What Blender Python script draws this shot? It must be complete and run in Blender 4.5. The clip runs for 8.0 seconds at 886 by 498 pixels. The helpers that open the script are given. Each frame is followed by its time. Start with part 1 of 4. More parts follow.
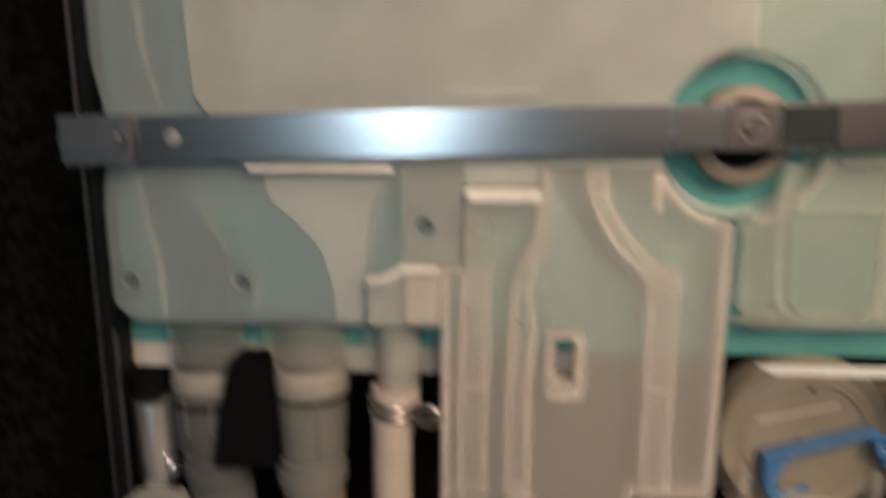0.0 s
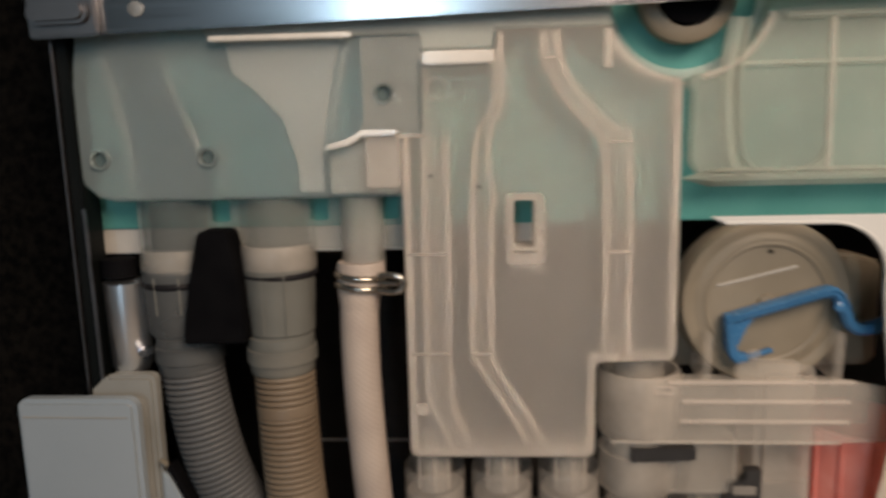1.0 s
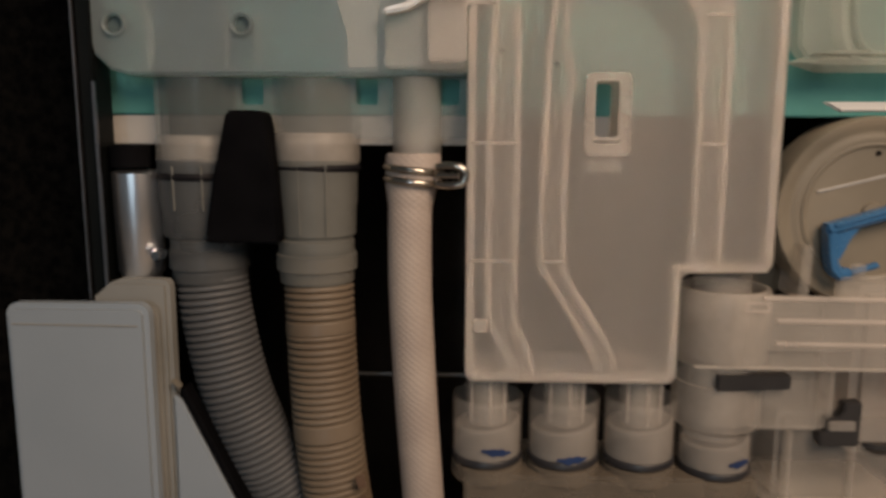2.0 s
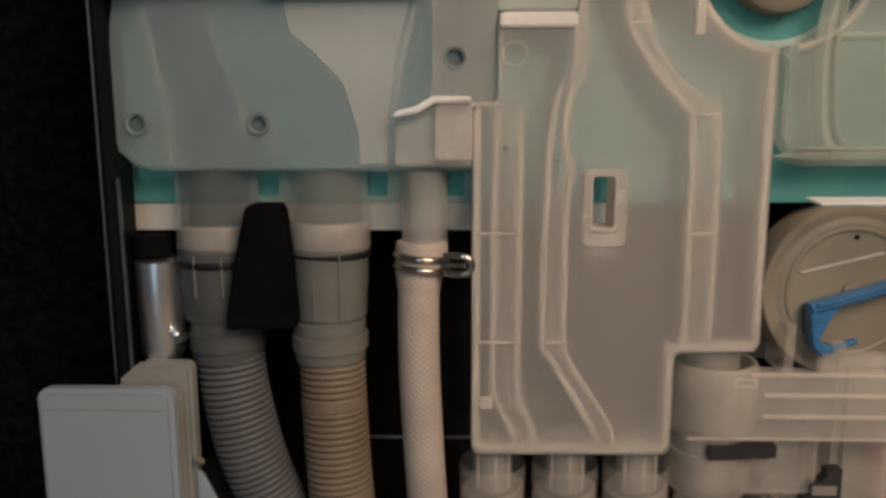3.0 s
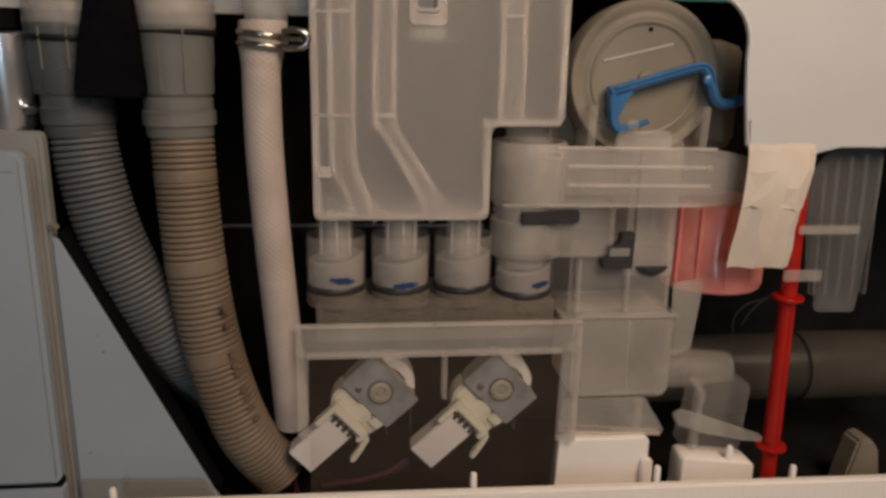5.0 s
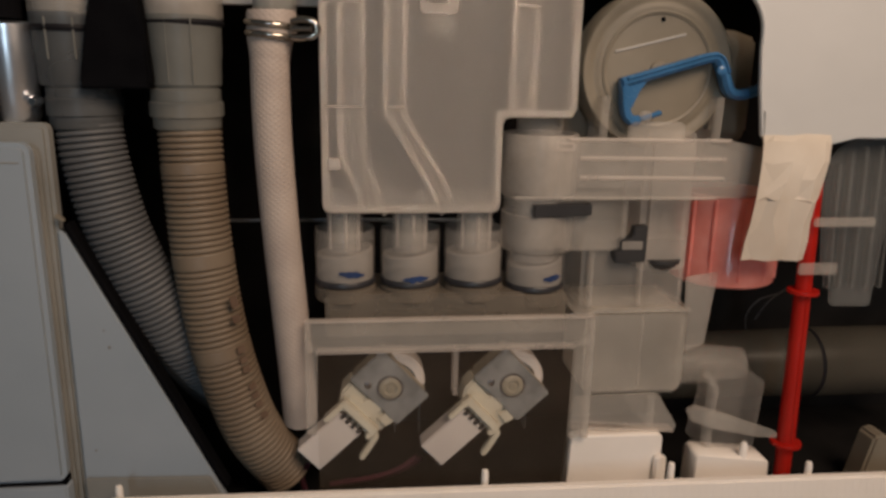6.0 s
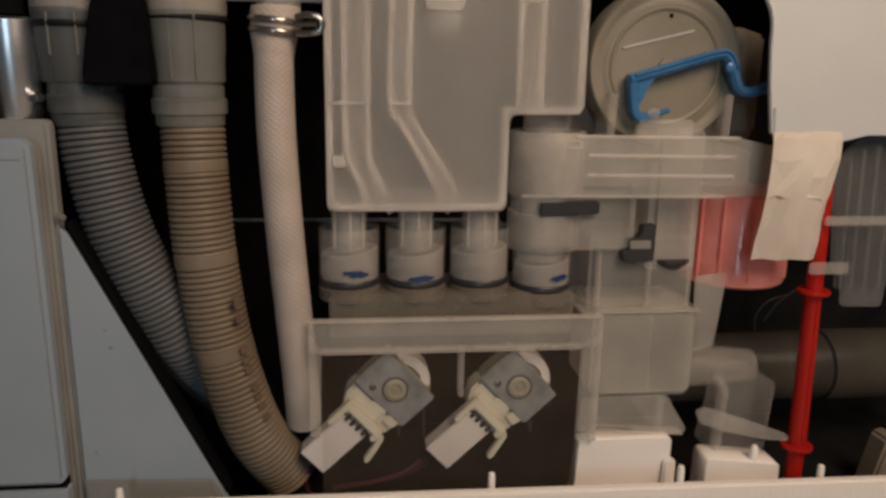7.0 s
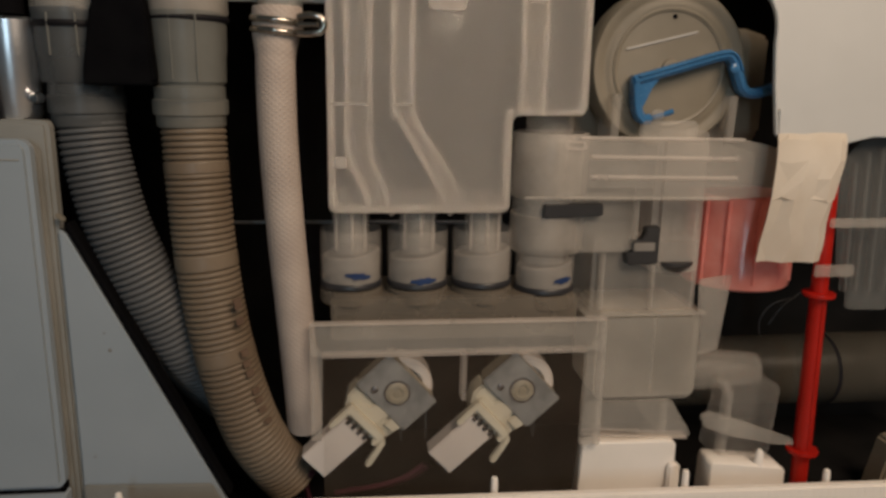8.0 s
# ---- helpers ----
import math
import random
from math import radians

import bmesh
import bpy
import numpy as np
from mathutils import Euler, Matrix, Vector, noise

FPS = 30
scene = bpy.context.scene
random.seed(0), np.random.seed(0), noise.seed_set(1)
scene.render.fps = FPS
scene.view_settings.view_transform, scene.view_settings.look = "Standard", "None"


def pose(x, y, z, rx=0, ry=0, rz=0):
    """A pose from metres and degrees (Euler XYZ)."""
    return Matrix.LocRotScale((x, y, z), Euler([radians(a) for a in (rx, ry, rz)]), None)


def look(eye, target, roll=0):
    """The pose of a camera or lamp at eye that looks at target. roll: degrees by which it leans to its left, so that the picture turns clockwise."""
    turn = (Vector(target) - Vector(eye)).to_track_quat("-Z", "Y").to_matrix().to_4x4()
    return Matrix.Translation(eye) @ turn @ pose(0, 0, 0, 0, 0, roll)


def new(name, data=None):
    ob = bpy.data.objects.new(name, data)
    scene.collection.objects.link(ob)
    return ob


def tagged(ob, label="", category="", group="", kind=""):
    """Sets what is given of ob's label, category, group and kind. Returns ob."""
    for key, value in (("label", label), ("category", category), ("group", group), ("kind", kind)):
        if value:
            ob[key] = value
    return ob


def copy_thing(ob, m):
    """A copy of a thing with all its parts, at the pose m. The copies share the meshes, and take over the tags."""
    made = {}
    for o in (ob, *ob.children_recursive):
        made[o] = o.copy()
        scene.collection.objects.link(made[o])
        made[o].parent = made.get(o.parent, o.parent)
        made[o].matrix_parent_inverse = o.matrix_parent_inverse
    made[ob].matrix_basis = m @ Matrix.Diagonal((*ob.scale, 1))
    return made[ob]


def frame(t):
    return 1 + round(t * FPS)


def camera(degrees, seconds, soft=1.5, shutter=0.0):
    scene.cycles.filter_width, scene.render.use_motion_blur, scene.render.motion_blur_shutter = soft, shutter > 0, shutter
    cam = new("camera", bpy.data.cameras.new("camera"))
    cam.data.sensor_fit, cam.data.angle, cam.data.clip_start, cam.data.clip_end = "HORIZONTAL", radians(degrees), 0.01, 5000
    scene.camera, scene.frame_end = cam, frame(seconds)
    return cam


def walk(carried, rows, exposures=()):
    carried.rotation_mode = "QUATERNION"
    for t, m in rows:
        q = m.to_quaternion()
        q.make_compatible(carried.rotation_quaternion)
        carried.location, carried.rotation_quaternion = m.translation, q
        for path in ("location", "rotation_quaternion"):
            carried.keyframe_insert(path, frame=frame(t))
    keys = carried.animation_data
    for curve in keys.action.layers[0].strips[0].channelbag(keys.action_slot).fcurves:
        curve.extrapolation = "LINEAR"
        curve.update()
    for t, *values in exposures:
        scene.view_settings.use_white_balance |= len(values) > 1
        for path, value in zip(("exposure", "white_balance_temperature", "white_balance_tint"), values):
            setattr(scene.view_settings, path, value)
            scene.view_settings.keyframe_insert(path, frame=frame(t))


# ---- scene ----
cam = camera(62.0, 8.0, soft=3.0, shutter=0.75)
PATH = [
    (0, (0.01521, -0.24990, 0.32292), (0.00378, -0.05456, 0.28155), 0.08),
    (0.2, (0.04159, -0.25934, 0.29690), (0.02991, -0.06300, 0.26068), 0.85),
    (0.3, (0.05057, -0.26125, 0.28839), (0.04391, -0.06323, 0.26110), 1.05),
    (0.5, (0.04507, -0.26953, 0.29344), (0.03332, -0.07241, 0.26174), -0.54),
    (0.8, (0.03707, -0.27168, 0.28131), (0.02460, -0.07459, 0.24964), -2.13),
    (1, (0.03065, -0.26543, 0.26595), (0.01850, -0.06861, 0.23257), -1.40),
    (1.2, (0.01414, -0.25804, 0.26627), (0.00421, -0.06034, 0.23770), -0.58),
    (1.4, (0.01419, -0.24919, 0.25472), (0.00458, -0.05168, 0.22469), -0.62),
    (1.5, (0.01421, -0.24476, 0.24895), (0.00506, -0.04712, 0.21971), -0.64),
    (1.6, (0.01078, -0.24383, 0.24072), (0.00480, -0.04574, 0.21361), -0.37),
    (1.8, (0.00391, -0.24197, 0.22426), (-0.00155, -0.04453, 0.19287), 0.16),
    (2, (-0.00076, -0.23735, 0.22108), (-0.00638, -0.03973, 0.19082), 0.27),
    (2.2, (-0.00613, -0.23364, 0.24640), (-0.01082, -0.03619, 0.21491), 0.08),
    (3.3, (-0.00664, -0.25610, 0.25449), (-0.00711, -0.05864, 0.22266), -0.19),
    (3.4, (-0.00414, -0.25884, 0.25498), (0.00147, -0.06174, 0.22218), -0.28),
    (3.5, (-0.00164, -0.26159, 0.25547), (0.00989, -0.06600, 0.21532), -0.37),
    (3.6, (0.00507, -0.26737, 0.24384), (0.02058, -0.07165, 0.20540), -0.18),
    (3.7, (0.01177, -0.27315, 0.23221), (0.02124, -0.07697, 0.19445), -0.00),
    (4, (0.00966, -0.27805, 0.23196), (0.02535, -0.08327, 0.18936), 0.61),
    (4.5, (0.01940, -0.28397, 0.22136), (0.03921, -0.09128, 0.17159), 1.26),
    (4.7, (0.01917, -0.28869, 0.21150), (0.04109, -0.09635, 0.16124), 1.36),
    (5.8, (0.01461, -0.28520, 0.19793), (0.03712, -0.09266, 0.14872), 1.05),
    (6, (0.01443, -0.28491, 0.19750), (0.03669, -0.09225, 0.14866), 1.05),
    (6.5, (0.01290, -0.28247, 0.19444), (0.03529, -0.08945, 0.14712), 1.06),
    (7, (0.01316, -0.28182, 0.19251), (0.03504, -0.08851, 0.14612), 0.98),
    (7.5, (0.01282, -0.28080, 0.19151), (0.03463, -0.08733, 0.14576), 0.98),
    (8, (0.01238, -0.27987, 0.19051), (0.03430, -0.08620, 0.14567), 1.00),
]
walk(cam, [(t, look(eye, target, roll)) for t, eye, target, roll in PATH],
     exposures=[(0, 0.2, 6600, 9.5), (0.5, 0.29, 6450, 10), (1.0, 0.2, 6250, 8), (1.5, 0.02, 6550, 10.5), (2.0, -0.12, 6650, 11.5), (3.5, -0.13, 6250, 8.5),
                (4.0, -0.2, 6300, 10), (4.5, -0.15, 6350, 11.5), (6.0, -0.13, 6430, 11.5), (7.0, -0.14, 6400, 9), (8.0, -0.16, 6380, 6.5)])

from mathutils.geometry import tessellate_polygon

# ---- world and light ----
world = bpy.data.worlds.new("room_world")
scene.world = world
world.use_nodes = True
world.node_tree.nodes["Background"].inputs[0].default_value = (0.55, 0.75, 1.0, 1)
world.node_tree.nodes["Background"].inputs[1].default_value = 0.05


def area_lamp(name, eye, target, size, watts, colour):
    data = bpy.data.lights.new(name, "AREA")
    data.shape, data.size, data.energy, data.color = "DISK", size, watts, colour
    ob = new(name, data)
    ob.matrix_world = look(eye, target)
    return ob


area_lamp("work_lamp", (0.27, -0.46, 0.58), (0.05, 0, 0.18), 0.38, 4.05, (1.0, 0.755, 0.56))
# cool lamp added out of view for bluish light and the strap's highlight
cool_lamp = area_lamp("cool_lamp", (-0.30, -2.50, 0.62), (-0.30, 0, 0.45), 0.17, 8.0, (0.68, 0.87, 1.0))
cool_lamp.data.shape, cool_lamp.data.size_y = "RECTANGLE", 1.0

# ---- materials ----


def nodes_of(name):
    m = bpy.data.materials.new(name)
    m.use_nodes = True
    t = m.node_tree
    return m, t, t.nodes, t.nodes["Principled BSDF"]


def grain(t, scale, detail=4.0):
    c = t.nodes.new("ShaderNodeTexCoord")
    n = t.nodes.new("ShaderNodeTexNoise")
    n.inputs["Scale"].default_value, n.inputs["Detail"].default_value = scale, detail
    t.links.new(c.outputs["Object"], n.inputs["Vector"])
    return n


def two_tone(t, fac, a, b, lo=0.35, hi=0.65):
    r = t.nodes.new("ShaderNodeValToRGB")
    r.color_ramp.elements[0].position, r.color_ramp.elements[1].position = lo, hi
    r.color_ramp.elements[0].color, r.color_ramp.elements[1].color = (*a, 1), (*b, 1)
    t.links.new(fac, r.inputs[0])
    return r.outputs[0]


def solid(name, a, b=None, rough=0.5, metal=0.0, scale=60.0, bump=0.0, fine=900.0, brushed=False, spec=0.5):
    m, t, ns, p = nodes_of(name)
    b = b or tuple(v * 0.8 for v in a)
    n = grain(t, scale)
    t.links.new(two_tone(t, n.outputs[0], a, b), p.inputs["Base Color"])
    p.inputs["Roughness"].default_value, p.inputs["Metallic"].default_value = rough, metal
    p.inputs["Specular IOR Level"].default_value = spec
    f = grain(t, fine, 2.0)
    low, high = 0.08, 0.1
    if brushed:
        mp = ns.new("ShaderNodeMapping")
        mp.inputs["Scale"].default_value = (0.025, 1, 1)
        t.links.new(f.inputs["Vector"].links[0].from_socket, mp.inputs["Vector"])
        t.links.new(mp.outputs[0], f.inputs["Vector"])
        low, high = 0.03, 0.05
    mr = ns.new("ShaderNodeMapRange")
    mr.inputs["To Min"].default_value, mr.inputs["To Max"].default_value = max(rough - low, 0.05), min(rough + high, 1)
    t.links.new(f.outputs[0], mr.inputs["Value"])
    t.links.new(mr.outputs[0], p.inputs["Roughness"])
    if bump:
        bp = ns.new("ShaderNodeBump")
        bp.inputs["Strength"].default_value, bp.inputs["Distance"].default_value = bump, 0.0004
        t.links.new(f.outputs[0], bp.inputs["Height"])
        t.links.new(bp.outputs[0], p.inputs["Normal"])
    return m


def milky(name, a, clear=0.4, glow=0.4, rough=0.4, b=None, tint=None, scale=45.0, spread=0.06, blur=0.0, haze=(0.42, 1.12)):
    """Translucent moulded plastic: part of the light goes straight through, part is scattered."""
    m, t, ns, p = nodes_of(name)
    b = b or tuple(v * 0.86 for v in a)
    n = grain(t, scale)
    col = two_tone(t, n.outputs[0], a, b)
    t.links.new(col, p.inputs["Base Color"])
    p.inputs["Roughness"].default_value = rough
    f = grain(t, 700.0, 2.0)
    bp = ns.new("ShaderNodeBump")
    bp.inputs["Strength"].default_value, bp.inputs["Distance"].default_value = 0.15, 0.0003
    t.links.new(f.outputs[0], bp.inputs["Height"])
    t.links.new(bp.outputs[0], p.inputs["Normal"])
    tl = ns.new("ShaderNodeBsdfTranslucent")
    t.links.new(col, tl.inputs[0])
    mix = ns.new("ShaderNodeMixShader")
    mix.inputs[0].default_value = glow
    t.links.new(p.outputs[0], mix.inputs[1])
    t.links.new(tl.outputs[0], mix.inputs[2])
    tr = ns.new("ShaderNodeBsdfTransparent")
    tr.inputs[0].default_value = (*(tint or (1, 1, 1)), 1)
    through_out = tr.outputs[0]
    if blur:
        rf = ns.new("ShaderNodeBsdfRefraction")
        rf.inputs["Roughness"].default_value, rf.inputs["IOR"].default_value = haze
        mix3 = ns.new("ShaderNodeMixShader")
        mix3.inputs[0].default_value = blur
        t.links.new(tr.outputs[0], mix3.inputs[1])
        t.links.new(rf.outputs[0], mix3.inputs[2])
        through_out = mix3.outputs[0]
    mix2 = ns.new("ShaderNodeMixShader")
    mr = ns.new("ShaderNodeMapRange")
    mr.inputs["To Min"].default_value, mr.inputs["To Max"].default_value = clear - spread, clear + spread
    t.links.new(n.outputs[0], mr.inputs["Value"])
    t.links.new(mr.outputs[0], mix2.inputs[0])
    t.links.new(mix.outputs[0], mix2.inputs[1])
    t.links.new(through_out, mix2.inputs[2])
    t.links.new(mix2.outputs[0], ns["Material Output"].inputs["Surface"])
    return m


M_TANK = milky("frosted_tank_plastic", (0.90, 0.86, 0.80), 0.745, 0.28, 0.5, b=(0.87, 0.83, 0.77), blur=0.93, spread=0.008, scale=30, haze=(0.6, 1.25))
M_FILL = milky("channel_floor_plastic", (0.93, 0.86, 0.79), 0.80, 0.3, 0.5, spread=0.01)
M_RIM = milky("frosted_rim_plastic", (0.95, 0.89, 0.82), 0.56, 0.3, 0.5, spread=0.03)
M_FOIL = milky("milky_chamber_plastic", (0.90, 0.92, 0.85), 0.62, 0.25, 0.4, blur=0.5, spread=0.03)
# bluish base: some of the cool light at left is put into this colour
M_THIN = milky("thin_chamber_plastic", (0.50, 0.60, 0.615), 0.64, 0.25, 0.35, blur=0.93, spread=0.03, scale=25, haze=(0.55, 1.22))
M_EDGE = milky("moulded_edge_plastic", (0.95, 0.87, 0.80), 0.70, 0.3, 0.5, spread=0.03)
M_CLEAR = milky("thin_clear_plastic", (0.84, 0.79, 0.72), 0.74, 0.3, 0.3)
M_POCKET = milky("cover_plastic", (0.66, 0.69, 0.61), 0.68, 0.25, 0.35, blur=0.3)
M_WHITEISH = milky("natural_cap_plastic", (0.80, 0.74, 0.67), 0.62, 0.3, 0.35, spread=0.05, scale=90)
M_REDCUP = milky("red_cup_plastic", (1.0, 0.47, 0.41), 0.30, 0.25, 0.16, (0.98, 0.40, 0.34), (1, 0.62, 0.56), spread=0.05, scale=140)
M_GREYFLAP = milky("smoky_flap_plastic", (0.40, 0.41, 0.40), 0.72, 0.4, 0.3)
M_PIPE = milky("pipe_plastic", (0.36, 0.31, 0.25), 0.50, 0.3, 0.3)
M_TEAL = solid("teal_insulation", (0.062, 0.245, 0.235), (0.085, 0.285, 0.27), 0.8, scale=30, bump=0.3)
M_WHITE = solid("white_enamel", (0.60, 0.605, 0.60), (0.555, 0.56, 0.555), 0.35, scale=20, bump=0.05)
# grey enamel with the cool light's blue cast mixed into its colour
M_BOX = solid("pale_grey_enamel", (0.31, 0.355, 0.40), (0.275, 0.322, 0.366), 0.45, scale=15, bump=0.1)
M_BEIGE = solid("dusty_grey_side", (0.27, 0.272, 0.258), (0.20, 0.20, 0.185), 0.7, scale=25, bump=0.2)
M_LIP = solid("white_base_plastic", (0.90, 0.85, 0.80), (0.86, 0.81, 0.75), 0.5, scale=40, bump=0.1)
M_BLACK = solid("black_mat", (0.008, 0.008, 0.008), (0.013, 0.012, 0.012), 0.9, scale=50, bump=0.4, spec=0.08)
M_WALL = solid("dark_speckled_panel", (0.002, 0.002, 0.002), (0.008, 0.007, 0.006), 0.9, scale=260, bump=0.2, spec=0.03)
M_RUBBER = solid("black_rubber", (0.003, 0.003, 0.004), (0.005, 0.005, 0.006), 0.85, scale=80, bump=0.15, spec=0.05)
M_STEEL = solid("brushed_steel", (0.48, 0.49, 0.51), (0.43, 0.44, 0.46), 0.21, 1.0, 25, 0.03, brushed=True)
M_DARKSTEEL = solid("dark_plated_steel", (0.26, 0.24, 0.24), (0.21, 0.20, 0.20), 0.38, 1.0, 40, 0.02, brushed=True)
M_LAP = solid("dull_steel", (0.21, 0.20, 0.21), (0.17, 0.16, 0.17), 0.28, 1.0, 25, 0.03, brushed=True)
M_SLOTDARK = solid("dark_green_slot", (0.02, 0.03, 0.028), (0.014, 0.021, 0.02), 0.6, scale=90, spec=0.2)
M_CHROME = solid("chrome", (0.75, 0.76, 0.80), (0.68, 0.70, 0.74), 0.14, 1.0, 60, brushed=True)
M_NICKEL = solid("nickel_wire", (0.50, 0.46, 0.41), (0.40, 0.37, 0.33), 0.2, 1.0, 60, brushed=True)
M_SATIN = solid("satin_chrome", (0.86, 0.88, 0.92), (0.80, 0.82, 0.86), 0.30, 1.0, 60, brushed=True)
M_POST = solid("dark_metal_edge", (0.005, 0.006, 0.006), (0.003, 0.004, 0.004), 0.5, 0.0, 40, spec=0.12)
M_HOSEGREY = solid("grey_hose", (0.122, 0.126, 0.131), (0.10, 0.103, 0.107), 0.5, scale=40, bump=0.12)
M_HOSETAN = solid("tan_hose", (0.212, 0.168, 0.122), (0.165, 0.122, 0.083), 0.45, scale=22, bump=0.12)
M_CUFF = milky("grey_cuff", (0.33, 0.335, 0.31), 0.34, 0.3, 0.34)
M_BRAID = solid("braided_hose", (0.48, 0.41, 0.36), (0.41, 0.345, 0.305), 0.6, scale=60, bump=0.2)
weave_tree = M_BRAID.node_tree
weave_coord = weave_tree.nodes.new("ShaderNodeTexCoord")
weave = []
for angle in (40, -40):
    mp = weave_tree.nodes.new("ShaderNodeMapping")
    mp.inputs["Rotation"].default_value = (0, radians(angle), 0)
    wv = weave_tree.nodes.new("ShaderNodeTexWave")
    wv.bands_direction = "Z"
    wv.inputs["Scale"].default_value, wv.inputs["Distortion"].default_value = 190, 3.0
    weave_tree.links.new(weave_coord.outputs["Object"], mp.inputs["Vector"])
    weave_tree.links.new(mp.outputs[0], wv.inputs["Vector"])
    weave.append(wv)
weave_sum = weave_tree.nodes.new("ShaderNodeMath")
weave_sum.operation = "MULTIPLY"
weave_tree.links.new(weave[0].outputs["Fac"], weave_sum.inputs[0])
weave_tree.links.new(weave[1].outputs["Fac"], weave_sum.inputs[1])
weave_bump = weave_tree.nodes.new("ShaderNodeBump")
weave_bump.inputs["Strength"].default_value, weave_bump.inputs["Distance"].default_value = 0.36, 0.0004
weave_tree.links.new(weave_sum.outputs[0], weave_bump.inputs["Height"])
weave_tree.links.new(weave_bump.outputs[0], weave_tree.nodes["Principled BSDF"].inputs["Normal"])
M_RING = solid("dark_seal", (0.012, 0.011, 0.014), (0.008, 0.008, 0.010), 0.6, spec=0.2)
M_BLUESEAL = solid("blue_black_seal", (0.022, 0.022, 0.026), (0.030, 0.030, 0.034), 0.4)
M_BLUE = solid("blue_plastic", (0.05, 0.165, 0.35), (0.04, 0.14, 0.30), 0.24, scale=60)
M_INK = solid("blue_ink", (0.008, 0.026, 0.095), (0.012, 0.038, 0.13), 0.6)
M_DISC = solid("beige_lid_plastic", (0.24, 0.21, 0.162), (0.195, 0.168, 0.126), 0.52, scale=35, bump=0.1)
M_BROWN = solid("brown_fitting_plastic", (0.20, 0.165, 0.12), (0.15, 0.12, 0.085), 0.45, scale=50, bump=0.1)
M_RED = milky("red_rod_plastic", (0.62, 0.025, 0.015), 0.10, 0.3, 0.28, (0.55, 0.02, 0.012), (1, 0.1, 0.1))
M_TAPE = milky("crepe_tape", (0.86, 0.80, 0.71), 0.10, 0.3, 0.6, (0.80, 0.73, 0.63), (1, 0.9, 0.8))
M_CONN = solid("white_connector", (0.72, 0.665, 0.62), (0.66, 0.60, 0.56), 0.45)
M_CREAM = solid("cream_plastic", (0.66, 0.615, 0.50), (0.58, 0.535, 0.43), 0.4, scale=120, bump=0.1)
M_PLATE = solid("zinc_plate", (0.34, 0.345, 0.34), (0.22, 0.225, 0.225), 0.5, 0.35, 130, 0.3)
M_DARKPART = solid("dark_grey_plastic", (0.032, 0.031, 0.032), (0.022, 0.021, 0.022), 0.5)
M_WIRE = solid("purple_wire", (0.10, 0.03, 0.045), (0.08, 0.025, 0.04), 0.4)
M_MARK = solid("worn_brown_print", (0.10, 0.06, 0.04), (0.14, 0.09, 0.06), 0.6)
M_STRIP = solid("pale_sheet_margin", (0.52, 0.50, 0.47), (0.45, 0.43, 0.40), 0.6)
# darker copy of the pipe plastic; shade behind the panel is in its colour
M_SHADEPIPE = milky("shade_darkened_pipe_plastic", (0.15, 0.135, 0.108), 0.54, 0.3, 0.3)
# brownish scatter for the cover's dust, its faint reflections painted in
M_HAZE = milky("dusty_clear_cover", (0.42, 0.33, 0.25), 0.935, 0.3, 0.3, spread=0.02)
M_NECK = milky("grey_neck_plastic", (0.42, 0.43, 0.40), 0.76, 0.3, 0.3)
M_CAP = milky("clear_cap_plastic", (0.90, 0.84, 0.77), 0.87, 0.3, 0.10, spread=0.02)
# near-white, almost opaque: the lamp's glint on top ledges is painted in
M_GLINT = milky("glint_ledge_plastic", (0.98, 0.95, 0.90), 0.05, 0.3, 0.15)
M_BOSSSHADE = solid("recess_shade_grey", (0.085, 0.12, 0.12), (0.07, 0.10, 0.10), 0.6)
M_PALE = milky("pale_funnel_plastic", (0.96, 0.96, 0.90), 0.34, 0.25, 0.4, spread=0.03)
M_SOFT = milky("soft_clear_plastic", (0.90, 0.91, 0.85), 0.74, 0.25, 0.4, blur=0.5, spread=0.02)
# darker, bluer copies of the cuff and neck plastics for the left hose
M_DARKCUFF = milky("dark_grey_cuff", (0.175, 0.185, 0.19), 0.36, 0.3, 0.34)
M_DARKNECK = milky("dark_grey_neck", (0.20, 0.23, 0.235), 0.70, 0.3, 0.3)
M_VEIL = milky("veil_plastic", (0.92, 0.93, 0.87), 0.84, 0.25, 0.4, blur=0.5, spread=0.02)
M_FACE = milky("funnel_face_plastic", (0.90, 0.92, 0.86), 0.84, 0.25, 0.4, spread=0.02)
M_CHANNEL = milky("channel_shade_plastic", (0.04, 0.11, 0.15), 0.40, 0.2, 0.4)
M_HUB = solid("aged_hub_plastic", (0.36, 0.33, 0.26), (0.29, 0.26, 0.20), 0.4, scale=200)
M_VESSEL = milky("milky_vessel_plastic", (0.80, 0.75, 0.67), 0.50, 0.35, 0.4, blur=0.5)
M_WALLRIB = milky("inner_wall_plastic", (0.99, 0.92, 0.85), 0.22, 0.2, 0.8, spread=0.02)
M_WALLPAINT = solid("room_paint", (0.55, 0.53, 0.50), (0.50, 0.48, 0.45), 0.8, scale=4)
M_FLOOR = solid("floor_tile", (0.30, 0.27, 0.24), (0.25, 0.22, 0.20), 0.5, scale=6)

# ---- mesh helpers (millimetres in, metres out) ----


def link(name, bm, material, parent=None, label="", smooth=40):
    me = bpy.data.meshes.new(name)
    bmesh.ops.recalc_face_normals(bm, faces=bm.faces)
    bm.to_mesh(me)
    bm.free()
    me.transform(Matrix.Scale(0.001, 4))
    me.materials.append(material)
    if smooth:
        me.polygons.foreach_set("use_smooth", [True] * len(me.polygons))
        me.set_sharp_from_angle(angle=radians(smooth))
    ob = new(name, me)
    if parent is not None:
        ob.parent = parent
    if label:
        ob["label"] = label
    return ob


